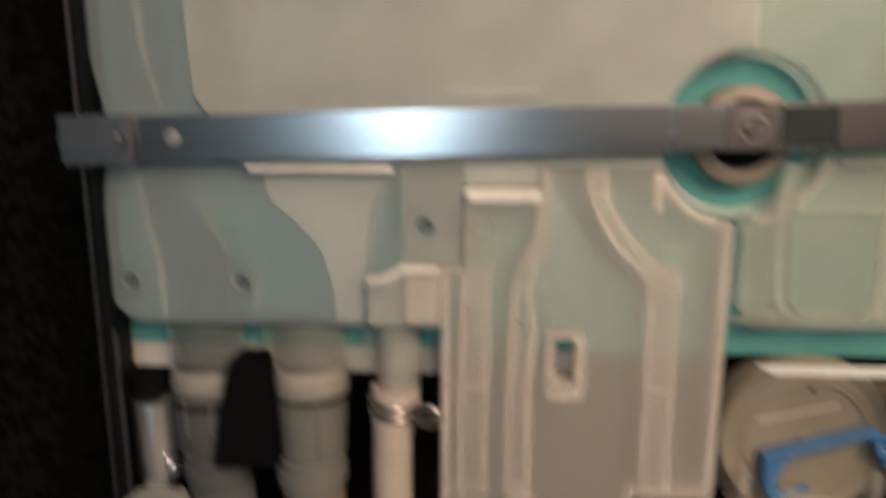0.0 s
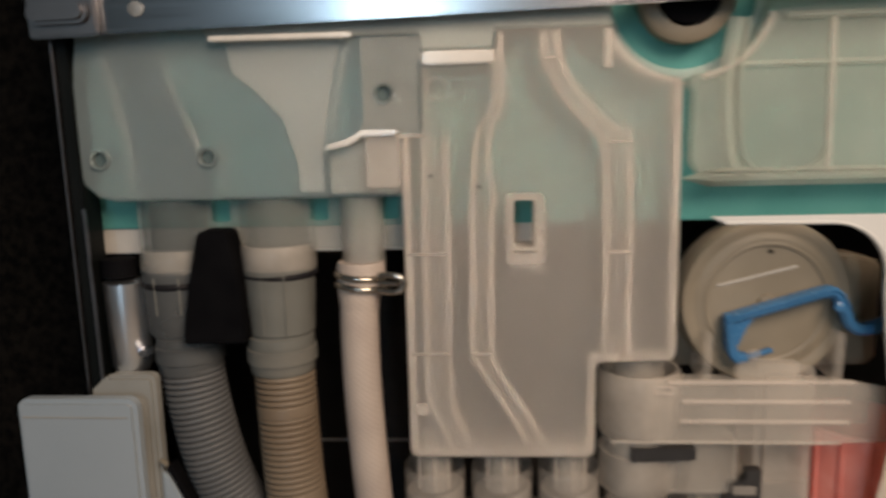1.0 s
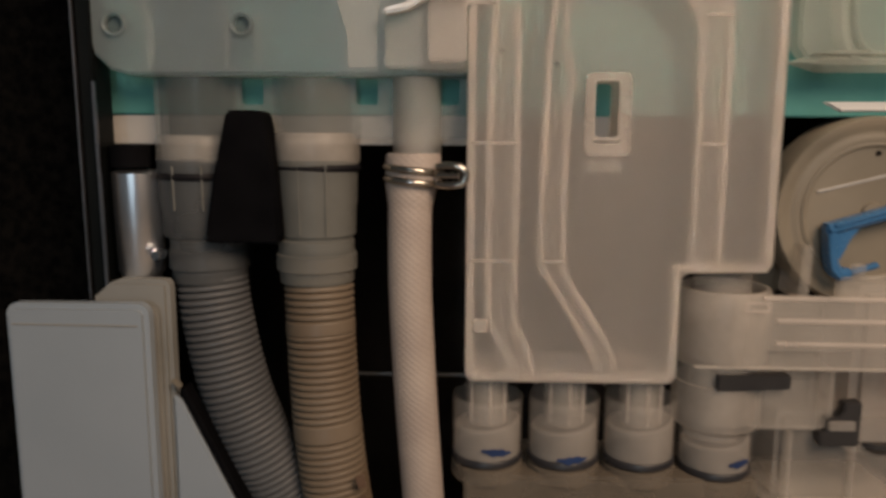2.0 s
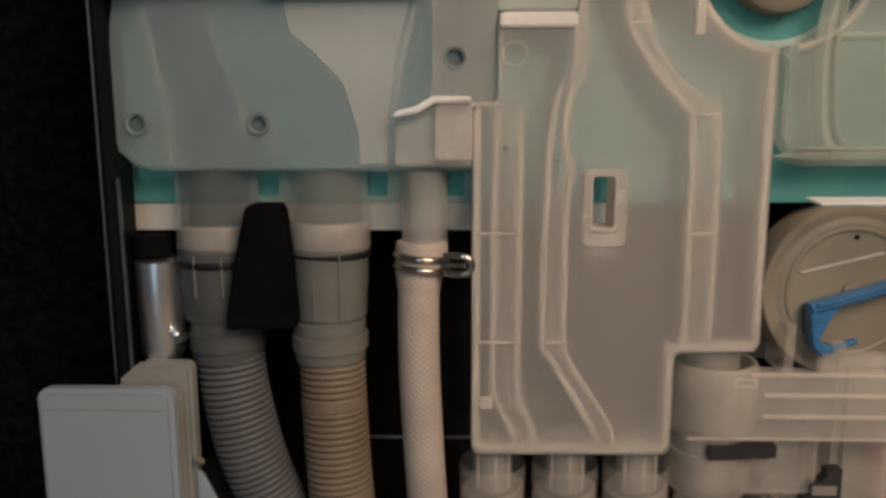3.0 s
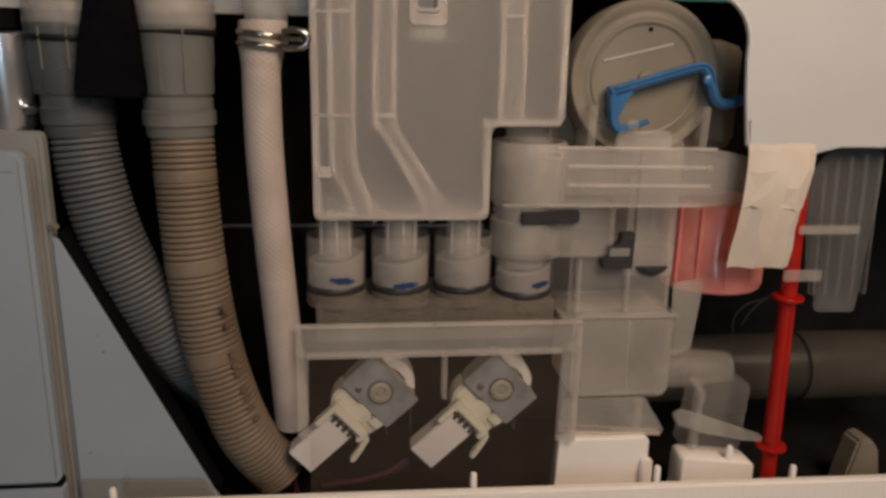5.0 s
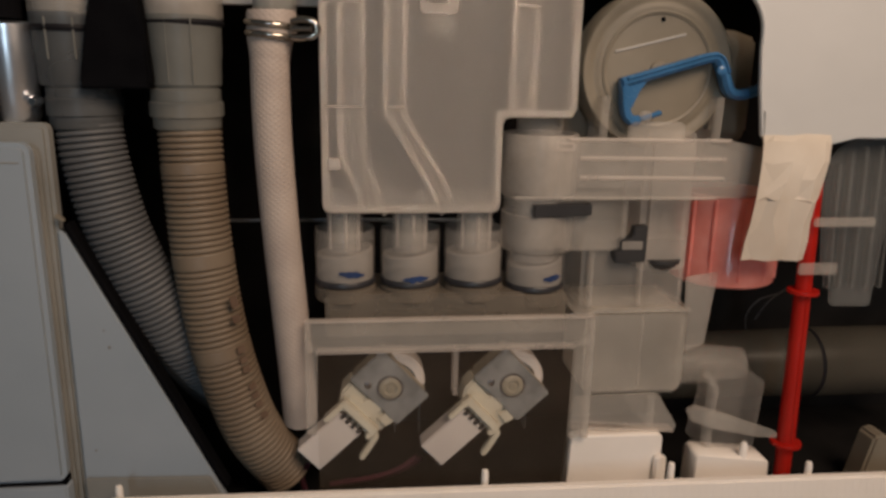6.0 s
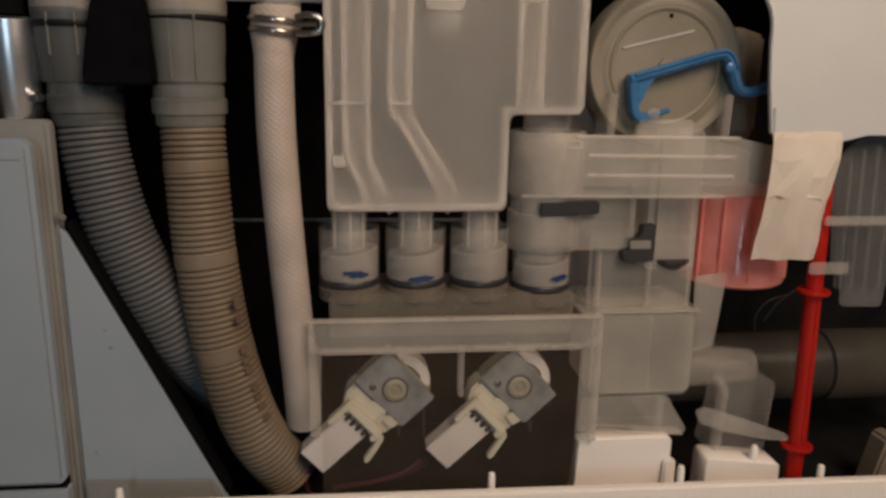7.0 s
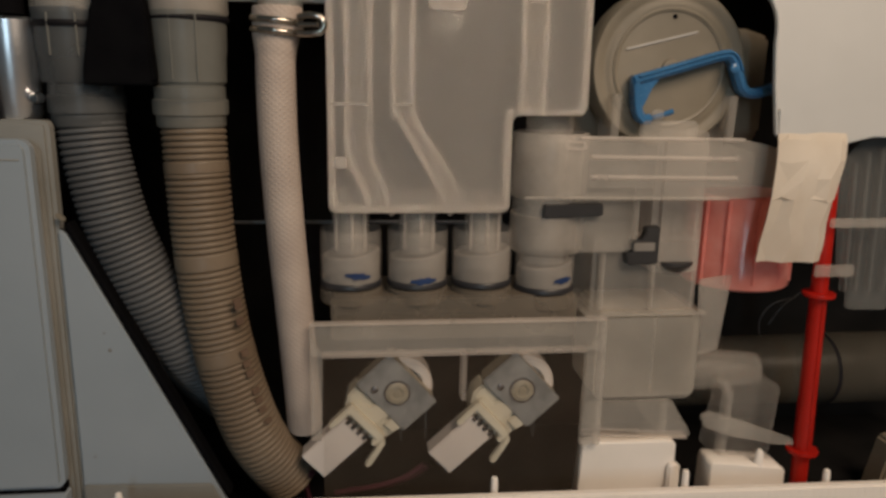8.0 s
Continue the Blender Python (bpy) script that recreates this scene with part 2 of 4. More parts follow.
def part(name, bm, material, parent, label=""):
    return link(name, bm, material, parent, label)


def thing(name, label, category, group="", kind=""):
    return tagged(new(name), label, category, group, kind)


def prism(poly, y0, y1, bevel=0.0, holes=(), segs=2):
    """An upright plate: an outline in x and z, with holes, from depth y0 (near) to y1 (far)."""
    bm = bmesh.new()
    loops = [poly, *holes]
    vs = [bm.verts.new((x, y0, z)) for loop in loops for x, z in loop]
    if holes:
        for tri in tessellate_polygon([[Vector((x, z, 0)) for x, z in loop] for loop in loops]):
            bm.faces.new([vs[k] for k in tri])
    else:
        bm.faces.new(vs)
    ext = bmesh.ops.extrude_face_region(bm, geom=list(bm.faces))
    bmesh.ops.translate(bm, vec=(0, y1 - y0, 0), verts=[v for v in ext["geom"] if isinstance(v, bmesh.types.BMVert)])
    if bevel:
        bmesh.ops.recalc_face_normals(bm, faces=bm.faces)
        es = [e for e in bm.edges if len(e.link_faces) == 2 and e.calc_face_angle(0) > 0.6]
        bmesh.ops.bevel(bm, geom=es, offset=bevel, segments=segs, affect="EDGES", clamp_overlap=True)
    return bm


def box(x0, x1, y0, y1, z0, z1, bevel=0.5):
    return prism([(x0, z0), (x1, z0), (x1, z1), (x0, z1)], y0, y1, bevel)


def rounded(x0, x1, z0, z1, r, n=5):
    pts = []
    for cx, cz, a0 in ((x1 - r, z1 - r, 0), (x0 + r, z1 - r, 90), (x0 + r, z0 + r, 180), (x1 - r, z0 + r, 270)):
        for i in range(n + 1):
            a = radians(a0 + 90 * i / n)
            pts.append((cx + r * math.cos(a), cz + r * math.sin(a)))
    return pts


def arc(cx, cz, r, a0, a1, n):
    return [(cx + r * math.cos(radians(a0 + (a1 - a0) * i / n)), cz + r * math.sin(radians(a0 + (a1 - a0) * i / n))) for i in range(n + 1)]


def round_corners(poly, r, n=4):
    """The same outline with its square corners rounded."""
    out, p = [], [Vector(v) for v in poly]
    for i, v in enumerate(p):
        a, b = p[i - 1] - v, p[(i + 1) % len(p)] - v
        if min(a.length, b.length) < 2 * r or a.angle(b) > 2.1:
            out.append((v.x, v.y))
            continue
        s, e = v + a.normalized() * r, v + b.normalized() * r
        for k in range(n + 1):
            t = k / n
            q = s * (1 - t) ** 2 + v * 2 * t * (1 - t) + e * t * t
            out.append((q.x, q.y))
    return out


def smooth_line(pts, n=6):
    """A Catmull-Rom line through control points."""
    p = [Vector(v) for v in pts]
    p = [2 * p[0] - p[1]] + p + [2 * p[-1] - p[-2]]
    out = []
    for i in range(1, len(p) - 2):
        for k in range(n):
            t = k / n
            a, b, c, d = p[i - 1], p[i], p[i + 1], p[i + 2]
            out.append(0.5 * ((2 * b) + (c - a) * t + (2 * a - 5 * b + 4 * c - d) * t * t + (3 * b - a - 3 * c + d) * t ** 3))
    return out + [p[-2]]


def ridge(pts, width, y0, y1, bevel=0.3):
    """A raised rib of even width along a line in x and z; a line that ends where it began is closed."""
    p = [Vector(v) for v in pts]
    closed = (p[0] - p[-1]).length < 1e-6
    if closed:
        p.pop()
    count, bm, rows = len(p), bmesh.new(), []
    for i, v in enumerate(p):
        d0 = (v - p[i - 1]).normalized() if i or closed else None
        d1 = (p[(i + 1) % count] - v).normalized() if i + 1 < count or closed else None
        d = ((d0 or d1) + (d1 or d0)).normalized()
        nrm = Vector((-d.y, d.x))
        k = 1 / max(0.5, nrm.dot(Vector((-(d1 or d0).y, (d1 or d0).x))))
        l, r = v + nrm * width / 2 * k, v - nrm * width / 2 * k
        e = min(bevel, width * 0.42)
        li, ri = v + nrm * (width / 2 - e) * k, v - nrm * (width / 2 - e) * k
        rows.append([bm.verts.new(c) for c in ((l.x, y1, l.y), (l.x, y0 + e, l.y), (li.x, y0, li.y), (ri.x, y0, ri.y), (r.x, y0 + e, r.y), (r.x, y1, r.y))])
    for i in range(count if closed else count - 1):
        a, c = rows[i], rows[(i + 1) % count]
        for k in range(6):
            bm.faces.new((a[k], a[(k + 1) % 6], c[(k + 1) % 6], c[k]))
    if not closed:
        bm.faces.new(rows[0])
        bm.faces.new(rows[-1])
    return bm


def lathe(profile, n=32, caps=True):
    """A turned body round the z axis from (radius, z) pairs."""
    bm = bmesh.new()
    rings = [[bm.verts.new((r * math.cos(2 * math.pi * i / n), r * math.sin(2 * math.pi * i / n), z)) for i in range(n)] for r, z in profile]
    for a, b in zip(rings, rings[1:]):
        for i in range(n):
            bm.faces.new((a[i], a[(i + 1) % n], b[(i + 1) % n], b[i]))
    if caps:
        bm.faces.new(rings[0])
        bm.faces.new(rings[-1])
    return bm


def placed(bm, m):
    bmesh.ops.transform(bm, matrix=m, verts=bm.verts)
    return bm


def turned(profile, x, y, z, axis="z", n=32, caps=True):
    turn = {"z": Matrix(), "y": Matrix.Rotation(radians(90), 4, "X"), "x": Matrix.Rotation(radians(90), 4, "Y")}[axis]
    return placed(lathe(profile, n, caps), Matrix.Translation((x, y, z)) @ turn)


def tube(pts, radii, n=20, caps=True):
    """A tube along a line of 3D points with a radius for each."""
    p = [Vector(v) for v in pts]
    bm, rings, side = bmesh.new(), [], None
    for i, v in enumerate(p):
        d = (p[min(i + 1, len(p) - 1)] - p[max(i - 1, 0)]).normalized()
        side = (side or Vector((0, 1, 0))) - d * d.dot(side or Vector((0, 1, 0)))
        side.normalize()
        other = d.cross(side)
        r = radii[i] if hasattr(radii, "__len__") else radii
        rings.append([bm.verts.new(v + r * (math.cos(2 * math.pi * k / n) * side + math.sin(2 * math.pi * k / n) * other)) for k in range(n)])
    for a, b in zip(rings, rings[1:]):
        for k in range(n):
            bm.faces.new((a[k], a[(k + 1) % n], b[(k + 1) % n], b[k]))
    if caps:
        bm.faces.new(rings[0])
        bm.faces.new(rings[-1])
    return bm


def along(pts, step):
    """Points at even steps along a dense line."""
    out, left = [pts[0].copy()], step
    for a, b in zip(pts, pts[1:]):
        d, seg = b - a, (b - a).length
        pos = left
        while pos <= seg:
            out.append(a + d * (pos / seg))
            pos += step
        left = pos - seg
    return out


def corrugated(pts, r, pitch=2.35, depth=1.5, flats=()):
    """A ribbed hose: rounded crests with narrow grooves; flats are stretches (from, to) in mm with no grooves."""
    line = along(smooth_line(pts, 24), pitch / 10)
    radii = []
    for i in range(len(line)):
        s = i * pitch / 10
        g = math.cos(2 * math.pi * s / pitch) * 0.5 + 0.5
        cut = depth * g ** 5 + 0.12 * g
        if any(a <= s <= b for a, b in flats):
            cut = 0
        radii.append(r - cut)
    return tube(line, radii, 28)


def wall(name, x0, x1, y0, y1, z0, z1, mat, label="", category="wall"):
    return tagged(link(name, box(x0, x1, y0, y1, z0, z1, 0), mat, smooth=0), label, category, kind="structure")


# ---- the room ----
wall("floor", -1600, 1800, -2600, 700, -80, -50, M_FLOOR, "dull brown tiled kitchen floor", "floor")
wall("wall_south", -1600, 1800, -2700, -2600, -50, 2300, M_WALLPAINT, "plain painted wall behind the room")
wall("wall_west", -1700, -1600, -2700, 700, -50, 2300, M_WALLPAINT, "plain painted side wall")
wall("wall_east", 1800, 1900, -2700, 700, -50, 2300, M_WALLPAINT, "plain painted side wall")
wall("wall_north", -1600, 1800, 700, 800, -50, 2300, M_WALLPAINT, "plain painted wall behind the machine")
# white panel added behind the cool lamp, never in view
wall("lamp_panel_1", -520, -80, -2600, -2580, 60, 1180, M_WHITE, "added white panel behind the cool lamp, out of view", "window")
wall("ceiling", -1600, 1800, -2700, 700, 2300, 2350, M_WALLPAINT, "plain pale ceiling", "ceiling")
# near-black speckled panel closing off the left side
wall("wall_niche", -700, -132, 60, 120, -50, 900, M_WALL, "dark speckled panel beside the machine")

# ---- the machine's carcass ----
carcass = thing("machine_carcass", "open side of a dishwasher with its black tub mat", "dishwasher")
part("tub_mat", box(-131, 420, 82, 90, -48, 600, 0), M_BLACK, carcass, "black bitumen mat on the tub")
part("insulation_sheet", box(-126, 420, 16, 22, 228, 600, 0.5), M_TEAL, carcass, "teal felt insulation sheet")
part("sheet_edge", box(-124, 3, 17, 22.5, 218.0, 228, 0.3), M_STRIP, carcass, "white lower margin of the insulation")
part("sheet_tab", box(38.5, 52, 17, 22.5, 209, 228, 0.3), M_STRIP, carcass)
part("corner_post", prism([(-125.6, 600), (-121.4, 600), (-119.6, 20), (-123.8, 20)], 1, 14, 0.4), M_POST, carcass, "dark folded sheet-metal corner edge")
# separate lighter strip stands for the highlight on the post's metal edge
part("post_highlight", prism([(-126.4, 600), (-125.7, 600), (-123.9, 20), (-124.6, 20)], -1, 1, 0.2), M_DARKSTEEL, carcass, "lighter steel strip for the highlight along the post")
part("post_flange", prism([(-119.8, 238), (-118.8, 238), (-117.4, 20), (-118.4, 20)], -1, 0.4, 0.2), M_DARKSTEEL, carcass)

# white side panel with its rounded cut-out
panel_poly = [(108, 232), (420, 232), (420, 171), (214, 171), (201.5, 168), (173, 171), (170, 190), (168.5, 207)]
panel_poly += arc(150, 210.5, 18.5, 0, 90, 8)[1:] + [(122, 229.3), (113, 229.2)]
panel = tagged(link("side_panel", prism(panel_poly, -6, -4.5, 0.5), M_WHITE), "white enamelled sheet panel with a rounded cut-out", "panel")
part("cutout_lip", ridge([(113, 229.6), (122, 229.7)] + arc(150, 210.5, 18.9, 90, 0, 8) + [(169, 205), (170.5, 190), (173.2, 172)], 1.2, -6.9, -5, 0.4), M_WHITE, panel)

# base tray
base = thing("base_tray", "white plastic base tray with a ridged rim", "base tray")
part("rim", prism([(-82, 33), (420, 26.5), (420, -48), (-82, -48)], -24, -20, 0.8), M_LIP, base)
part("tray_floor", box(-130, 420, -20, 82, -48, 8, 0.5), M_BLACK, base, "dark inner floor of the tray")
for i in range(150):
    x = -80 + i * 3.3
    zt = 32.2 - (x + 82) * 0.01295
    part("ridge", box(x, x + 2.4, -24.12, -23.8, -40, zt - 0.3, 0), M_LIP, base)
for x, zt in ((64.5, 36), (-80, 36), (207, 33), (144.5, 35.5)):
    part("peg", tube([(x, -17, 8), (x, -17, zt - 2), (x, -17, zt - 0.4), (x, -17, zt)], [1.5, 1.5, 1.2, 0.5], 12), M_LIP, base)

# pale box at the side
cab = thing("grey_box", "pale grey enamelled metal housing with rounded corners", "housing")
part("front", prism(rounded(-147, -100.8, 35.5, 168, 4.0), -13, -6, 1.8), M_BOX, cab)
part("lower_front", prism(rounded(-147, -100.8, -48, 33.6, 1.5), -13, -6, 0.8), M_BOX, cab)
part("top_fold", ridge([(-144.5, 161.4), (-104, 161.0)], 0.7, -13.25, -12.5, 0.25), M_BEIGE, cab)
# black strip added in the gap; its colour stands for the shade there
part("gap_shade", box(-145, -101.6, -11, -6, 33.2, 36, 0), M_RUBBER, cab, "black strip for the shade in the gap between sheets")
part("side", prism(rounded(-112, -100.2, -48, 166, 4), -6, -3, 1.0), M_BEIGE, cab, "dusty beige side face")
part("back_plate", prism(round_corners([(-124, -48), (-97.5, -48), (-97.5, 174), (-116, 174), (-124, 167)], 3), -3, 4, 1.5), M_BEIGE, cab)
gus = tagged(link("gusset_plate", prism([(-97.4, 135), (-95, 133), (-44.6, 26), (-41, 18), (-41, -48), (-97.4, -48)], -3.5, -0.5, 0.6), M_BOX), "pale triangular metal gusset plate", "metal plate")
part("corner_clip", placed(box(-1.9, 1.9, -0.8, 0.8, -0.9, 0.9, 0.4), Matrix.Translation((-95.6, -4.6, 139.6)) @ Matrix.Rotation(radians(35), 4, "Y")), M_DISC, gus, "small cream corner clip")
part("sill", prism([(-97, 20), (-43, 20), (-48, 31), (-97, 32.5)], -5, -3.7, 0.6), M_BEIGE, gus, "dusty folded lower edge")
for x, z, w in ((-84.5, 95, 0.8), (-83, 88, 1.4), (-92, 44, 1.0)):
    part("chip", turned([(w * 0.5, 0), (w * 0.5, 0.15)], x, -3.55, z, "y", 9), M_BEIGE, gus, "dull chip in the enamel")
part("edge_seal", ridge([(-94.6, 137), (-42, 24.8)], 2.2, -3.2, 3, 0.4), M_RUBBER, gus, "black edge trim")

# ---- the translucent chamber at the top ----
def circle(x, z, r, n=20):
    return arc(x, z, r, 0, 360, n)[:-1]


chamber = thing("air_break_chamber", "milky translucent plastic air-break chamber with moulded channels", "water chamber")
left_edge = [(-121, 400), (-121.5, 335), (-118, 318), (-118.5, 300), (-121.5, 281), (-122.5, 256), (-120.5, 247), (-115, 241.8), (-109, 240.3)]
right = [(-0.3, 240.3), (-0.3, 262.6), (7.7, 262.6), (7.7, 300), (73, 300)] + arc(101.5, 309, 28, 200, 90, 10) + [(101.5, 400)]
part("shell", prism(left_edge + right, 3, 14, 0.8, holes=[circle(-6, 277.3, 3.0), circle(-113, 256, 3.0), circle(-72, 256, 2.8)]), M_THIN, chamber)
part("front_plate", prism([(-90, 400), (-85, 322), (-68, 297.5), (7.8, 297.5), (7.8, 292), (33.6, 292), (34.2, 298.3), (73, 298.3)] + arc(101.5, 309, 28.8, 202, 90, 12) + [(101.5, 400)], 1.2, 3, 0.6), M_FOIL, chamber)
part("side_plate", prism([(-13.5, 297), (-13.5, 268), (-16, 262), (-16, 241), (-0.3, 241), (-0.3, 262.6), (7.8, 262.6), (7.8, 297)], 2.0, 3.0, 0.4, holes=[circle(-6, 277.3, 3.0)]), M_SOFT, chamber)
for x, z, r in ((-6, 277.3, 3.2), (-113, 256, 3.2), (-72, 256, 3.0)):
    part("boss", turned([(r + 0.9, -1), (r + 0.9, 0.8), (r + 0.4, 1.3), (r - 0.4, 0.8), (r - 0.4, -1)], x, 3, z, "y", 24, False), M_THIN, chamber)
    # dark disc in each hole paints the shade over the teal behind
    part("recess", turned([(r - 0.5, -1), (r - 0.5, 0)], x, 4.2, z, "y", 24), M_BOSSSHADE, chamber, "dark disc painting the shade inside the boss hole")
part("funnel", prism([(-67, 297.3), (-18, 297.3), (-23, 280), (-26.5, 258), (-27, 242), (-40, 242), (-40, 252), (-46, 269), (-55, 279), (-64, 286)], 14.4, 15.4, 0.4), M_PALE, chamber, "paler funnel plate")
face = [(-62.5, 297.2), (-20.5, 297.2), (-25, 280), (-28.5, 258), (-29, 242.6), (-38, 242.6), (-38, 252), (-43, 269), (-52, 279), (-60.5, 286)]
part("funnel_face", prism(face, 2.4, 2.8, 0.1), M_FACE, chamber, "milky funnel face")
# dark blue plate behind the shell puts the channel's shade into colour
part("channel", prism([(-113, 300), (-112, 289), (-107, 272), (-104.5, 258), (-104.5, 240.5), (-75.5, 240.5), (-77.5, 256), (-82, 272), (-89, 286), (-93, 300), (-97, 330), (-99, 396), (-118, 396), (-116, 330)], 14.4, 15.6, 0.4), M_CHANNEL, chamber, "dark plate painting the water channel's shade")
part("step", prism([(-26, 242), (-26, 258.5), (-18, 260), (-13, 263), (-0.5, 263.3), (-0.5, 242)], -1.5, 2, 0.8), M_SOFT, chamber)
part("step_ledge", prism([(-26, 257.8), (-18, 259.3), (-13, 262.3), (-0.5, 262.6), (-0.5, 264.6), (-13, 264.6), (-19, 261.3), (-26, 259.6)], -6, 0, 0.6), M_GLINT, chamber)
part("funnel_ledge", box(-67, -16.2, -2.2, 0, 296.6, 298.6, 0.5), M_GLINT, chamber)
part("block", prism(rounded(-12.4, -0.2, 244, 262.5, 1.5), -4.5, 1, 0.7), M_EDGE, chamber)
for line in (((-91, 297), (-86, 277), (-80, 262), (-80, 243)), ((-113, 296), (-109, 274), (-106, 259), (-106, 243)), ((-91, 398), (-89, 345), (-86, 328), (-82, 316)),
             ((-108, 398), (-107, 345), (-104, 328), (-100, 314)), ((-69.5, 262), (-69.5, 243)), ((-40, 262), (-40, 243)), ((-18, 345), (-16, 305)), ((-9, 345), (-9, 305)),
             ((1.5, 345), (1.5, 300)), ((33, 345), (33, 303)), ((43, 345), (43, 303)), ((51, 345), (51, 303)), ((-60, 345), (-62, 318)), ((60, 345), (60, 303))):
    part("rib", ridge([(v.x, v.y) for v in smooth_line([(*p, 0) for p in line], 5)], 2.2, 13.0, 14.2, 0.7), M_PALE, chamber)
for line in (((-13.5, 296), (-13.5, 268), (-15.5, 262)), ((0.5, 296), (0.5, 265)), ((-19, 296), (-23, 280), (-26.5, 262))):
    part("rib", ridge([(v.x, v.y) for v in smooth_line([(*p, 0) for p in line], 5)], 2.0, 4.2, 6, 0.8), M_PALE, chamber)
part("rib", ridge([(1.5, 323), (33, 323)], 2.4, 0.5, 4, 0.6), M_FOIL, chamber)
part("rib", ridge([(-62, 318.5), (1.5, 318.5)], 1.6, 1.5, 4, 0.5), M_FOIL, chamber)
web_holes = [rounded(x0, x0 + 7.2, 231.2, 239.4, 0.8, 2) for x0 in (-74.6, -36.6, -9.8)]
part("web", prism([(-104, 220.3), (0, 220.3), (0, 241), (-104, 241)], 9, 10, 0.3, holes=web_holes), M_NECK, chamber)
for x0, x1 in ((-104.5, -75.5), (-65.8, -36.2)):
    xm, r = (x0 + x1) / 2, (x1 - x0) / 2
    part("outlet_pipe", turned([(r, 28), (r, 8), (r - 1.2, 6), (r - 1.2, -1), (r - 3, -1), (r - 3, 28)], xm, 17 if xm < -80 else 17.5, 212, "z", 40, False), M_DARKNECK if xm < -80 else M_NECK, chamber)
part("outlet_pipe", turned([(8, 26), (8, 2), (7.5, -3), (6, -3), (6, 26)], -16.6, 10, 214, "z", 32, False), M_VEIL, chamber)

# ---- the frosted inlet tank ----
tank = thing("inlet_tank", "frosted translucent plastic water inlet tank with moulded channels", "water tank")
ring_arc = arc(101.5, 309, 29.5, 204, 264, 8)
outline = [(0, 140), (0, 262), (8, 262), (8, 291.7), (34, 291.7), (34.7, 298), (74, 298)] + ring_arc + [(99, 279.5), (99.2, 181), (97.5, 178), (70, 177.5), (70, 140)]
win = rounded(40, 47.6, 221, 238.5, 1.2, 3)
outline = round_corners(outline, 3.5)
part("shell", prism(outline, 0, 14, 1.0, holes=[win]), M_TANK, tank)
rim_line = [(2, 261), (1.4, 259), (1.4, 143.5), (3.6, 141.4), (66.5, 141.4), (68.6, 143.5), (68.6, 178.7), (96.4, 178.9), (97.8, 182), (97.6, 278.6)] + arc(101.5, 309, 30.7, 263, 205, 8)
part("rim", ridge(rim_line, 2.6, 0.8, 9, 0.8), M_WALLRIB, tank)
part("upper_edge", ridge([(9, 262.4), (9, 290.6), (34.4, 290.8), (35.3, 297)], 1.8, 1.4, 9, 0.6), M_RIM, tank)
part("window_frame", prism(rounded(37, 51.4, 215, 241.1, 2.5), -1.3, 0.6, 0.4, holes=[rounded(39.6, 48.2, 219.1, 238.8, 1.5, 3)]), M_EDGE, tank)
part("window_liner", prism(rounded(39.2, 48.4, 220, 239.2, 1.6, 3), -0.9, 13.5, 0, holes=[rounded(40.1, 47.5, 221.1, 238.4, 1.2, 3)]), M_RIM, tank)
for fill in ([(51, 297), (51, 288), (57, 276), (71.5, 259.5), (73.3, 250), (73.5, 180), (82, 180), (82, 255), (79, 261), (62, 277), (55.8, 297)],
             [(25.3, 238), (24.3, 182), (27, 175.5), (44.5, 144), (49.5, 144), (33, 175), (31.6, 179.5), (32.5, 238)],
             [(7.4, 262), (7.3, 163), (15, 143), (22, 143), (15.9, 163), (15.5, 262)]):
    part("channel_floor", prism(fill, 2.6, 3.4, 0.2), M_FILL, tank)
for line in (((51, 297), (51, 288), (57, 276), (64, 267.5), (71.5, 259.5), (73.2, 250), (73.5, 180)),
             ((55.8, 297), (56.5, 288), (62, 277), (70, 268), (79, 261), (81.6, 255), (82, 180)),
             ((34, 291), (33.5, 273), (29, 266), (26.9, 259), (25.3, 238), (24.3, 182), (27, 175.5), (41, 151.5), (44.5, 144)),
             ((33.8, 238), (32, 230), (31.6, 179.5), (33, 175), (47.5, 152), (49.5, 144)),
             ((8.4, 262), (7.4, 230), (7.3, 164), (8, 160), (14, 148), (15, 143)),
             ((15.5, 262), (16, 230), (15.9, 163), (18, 156), (21, 150), (22, 143)),
             ((36, 297), (36.5, 274), (33, 266), (31, 258), (31.2, 248), (33.8, 238))):
    part("channel_wall", ridge([(v.x, v.y) for v in smooth_line([(*p, 0) for p in line], 4)], 2.3, 1.3, 6, 0.8), M_WALLRIB, tank)
for x0, x1, z in ((1, 16, 219), (1, 16, 181), (-6, 9, 262), (24.5, 32, 181), (73.5, 82, 219), (73.5, 82, 258.5), (51, 56, 288)):
    part("rung", box(x0, x1, -0.35, 2, z - 0.8, z + 0.8, 0.5), M_RIM, tank)
part("bottom_band", box(2.8, 67.2, 2, 8, 142.8, 149, 0.8), M_FILL, tank)
for x, z in ((10.5, 247.7), (27.8, 243.5)):
    part("dimple", turned([(0.8, 0), (0.8, 0.15)], x, -0.15, z, "y", 14), M_GREYFLAP, tank)
part("ring_mark", turned([(4.4, -0.5), (4.4, 0.25), (3.4, 0.25), (3.4, -0.5)], 13.5, 0, 278.2, "y", 28, False), M_FILL, tank)
part("tab", box(2.5, 7, -1.2, 1, 157, 161.5, 0.5), M_RIM, tank)
part("ledge", box(8.5, 33.5, -1.5, 0.8, 286.5, 291.2, 0.6), M_GLINT, tank)
part("rib", ridge([(73, 297), (73, 284)], 3.2, -0.8, 0.9, 0.4), M_RIM, tank)
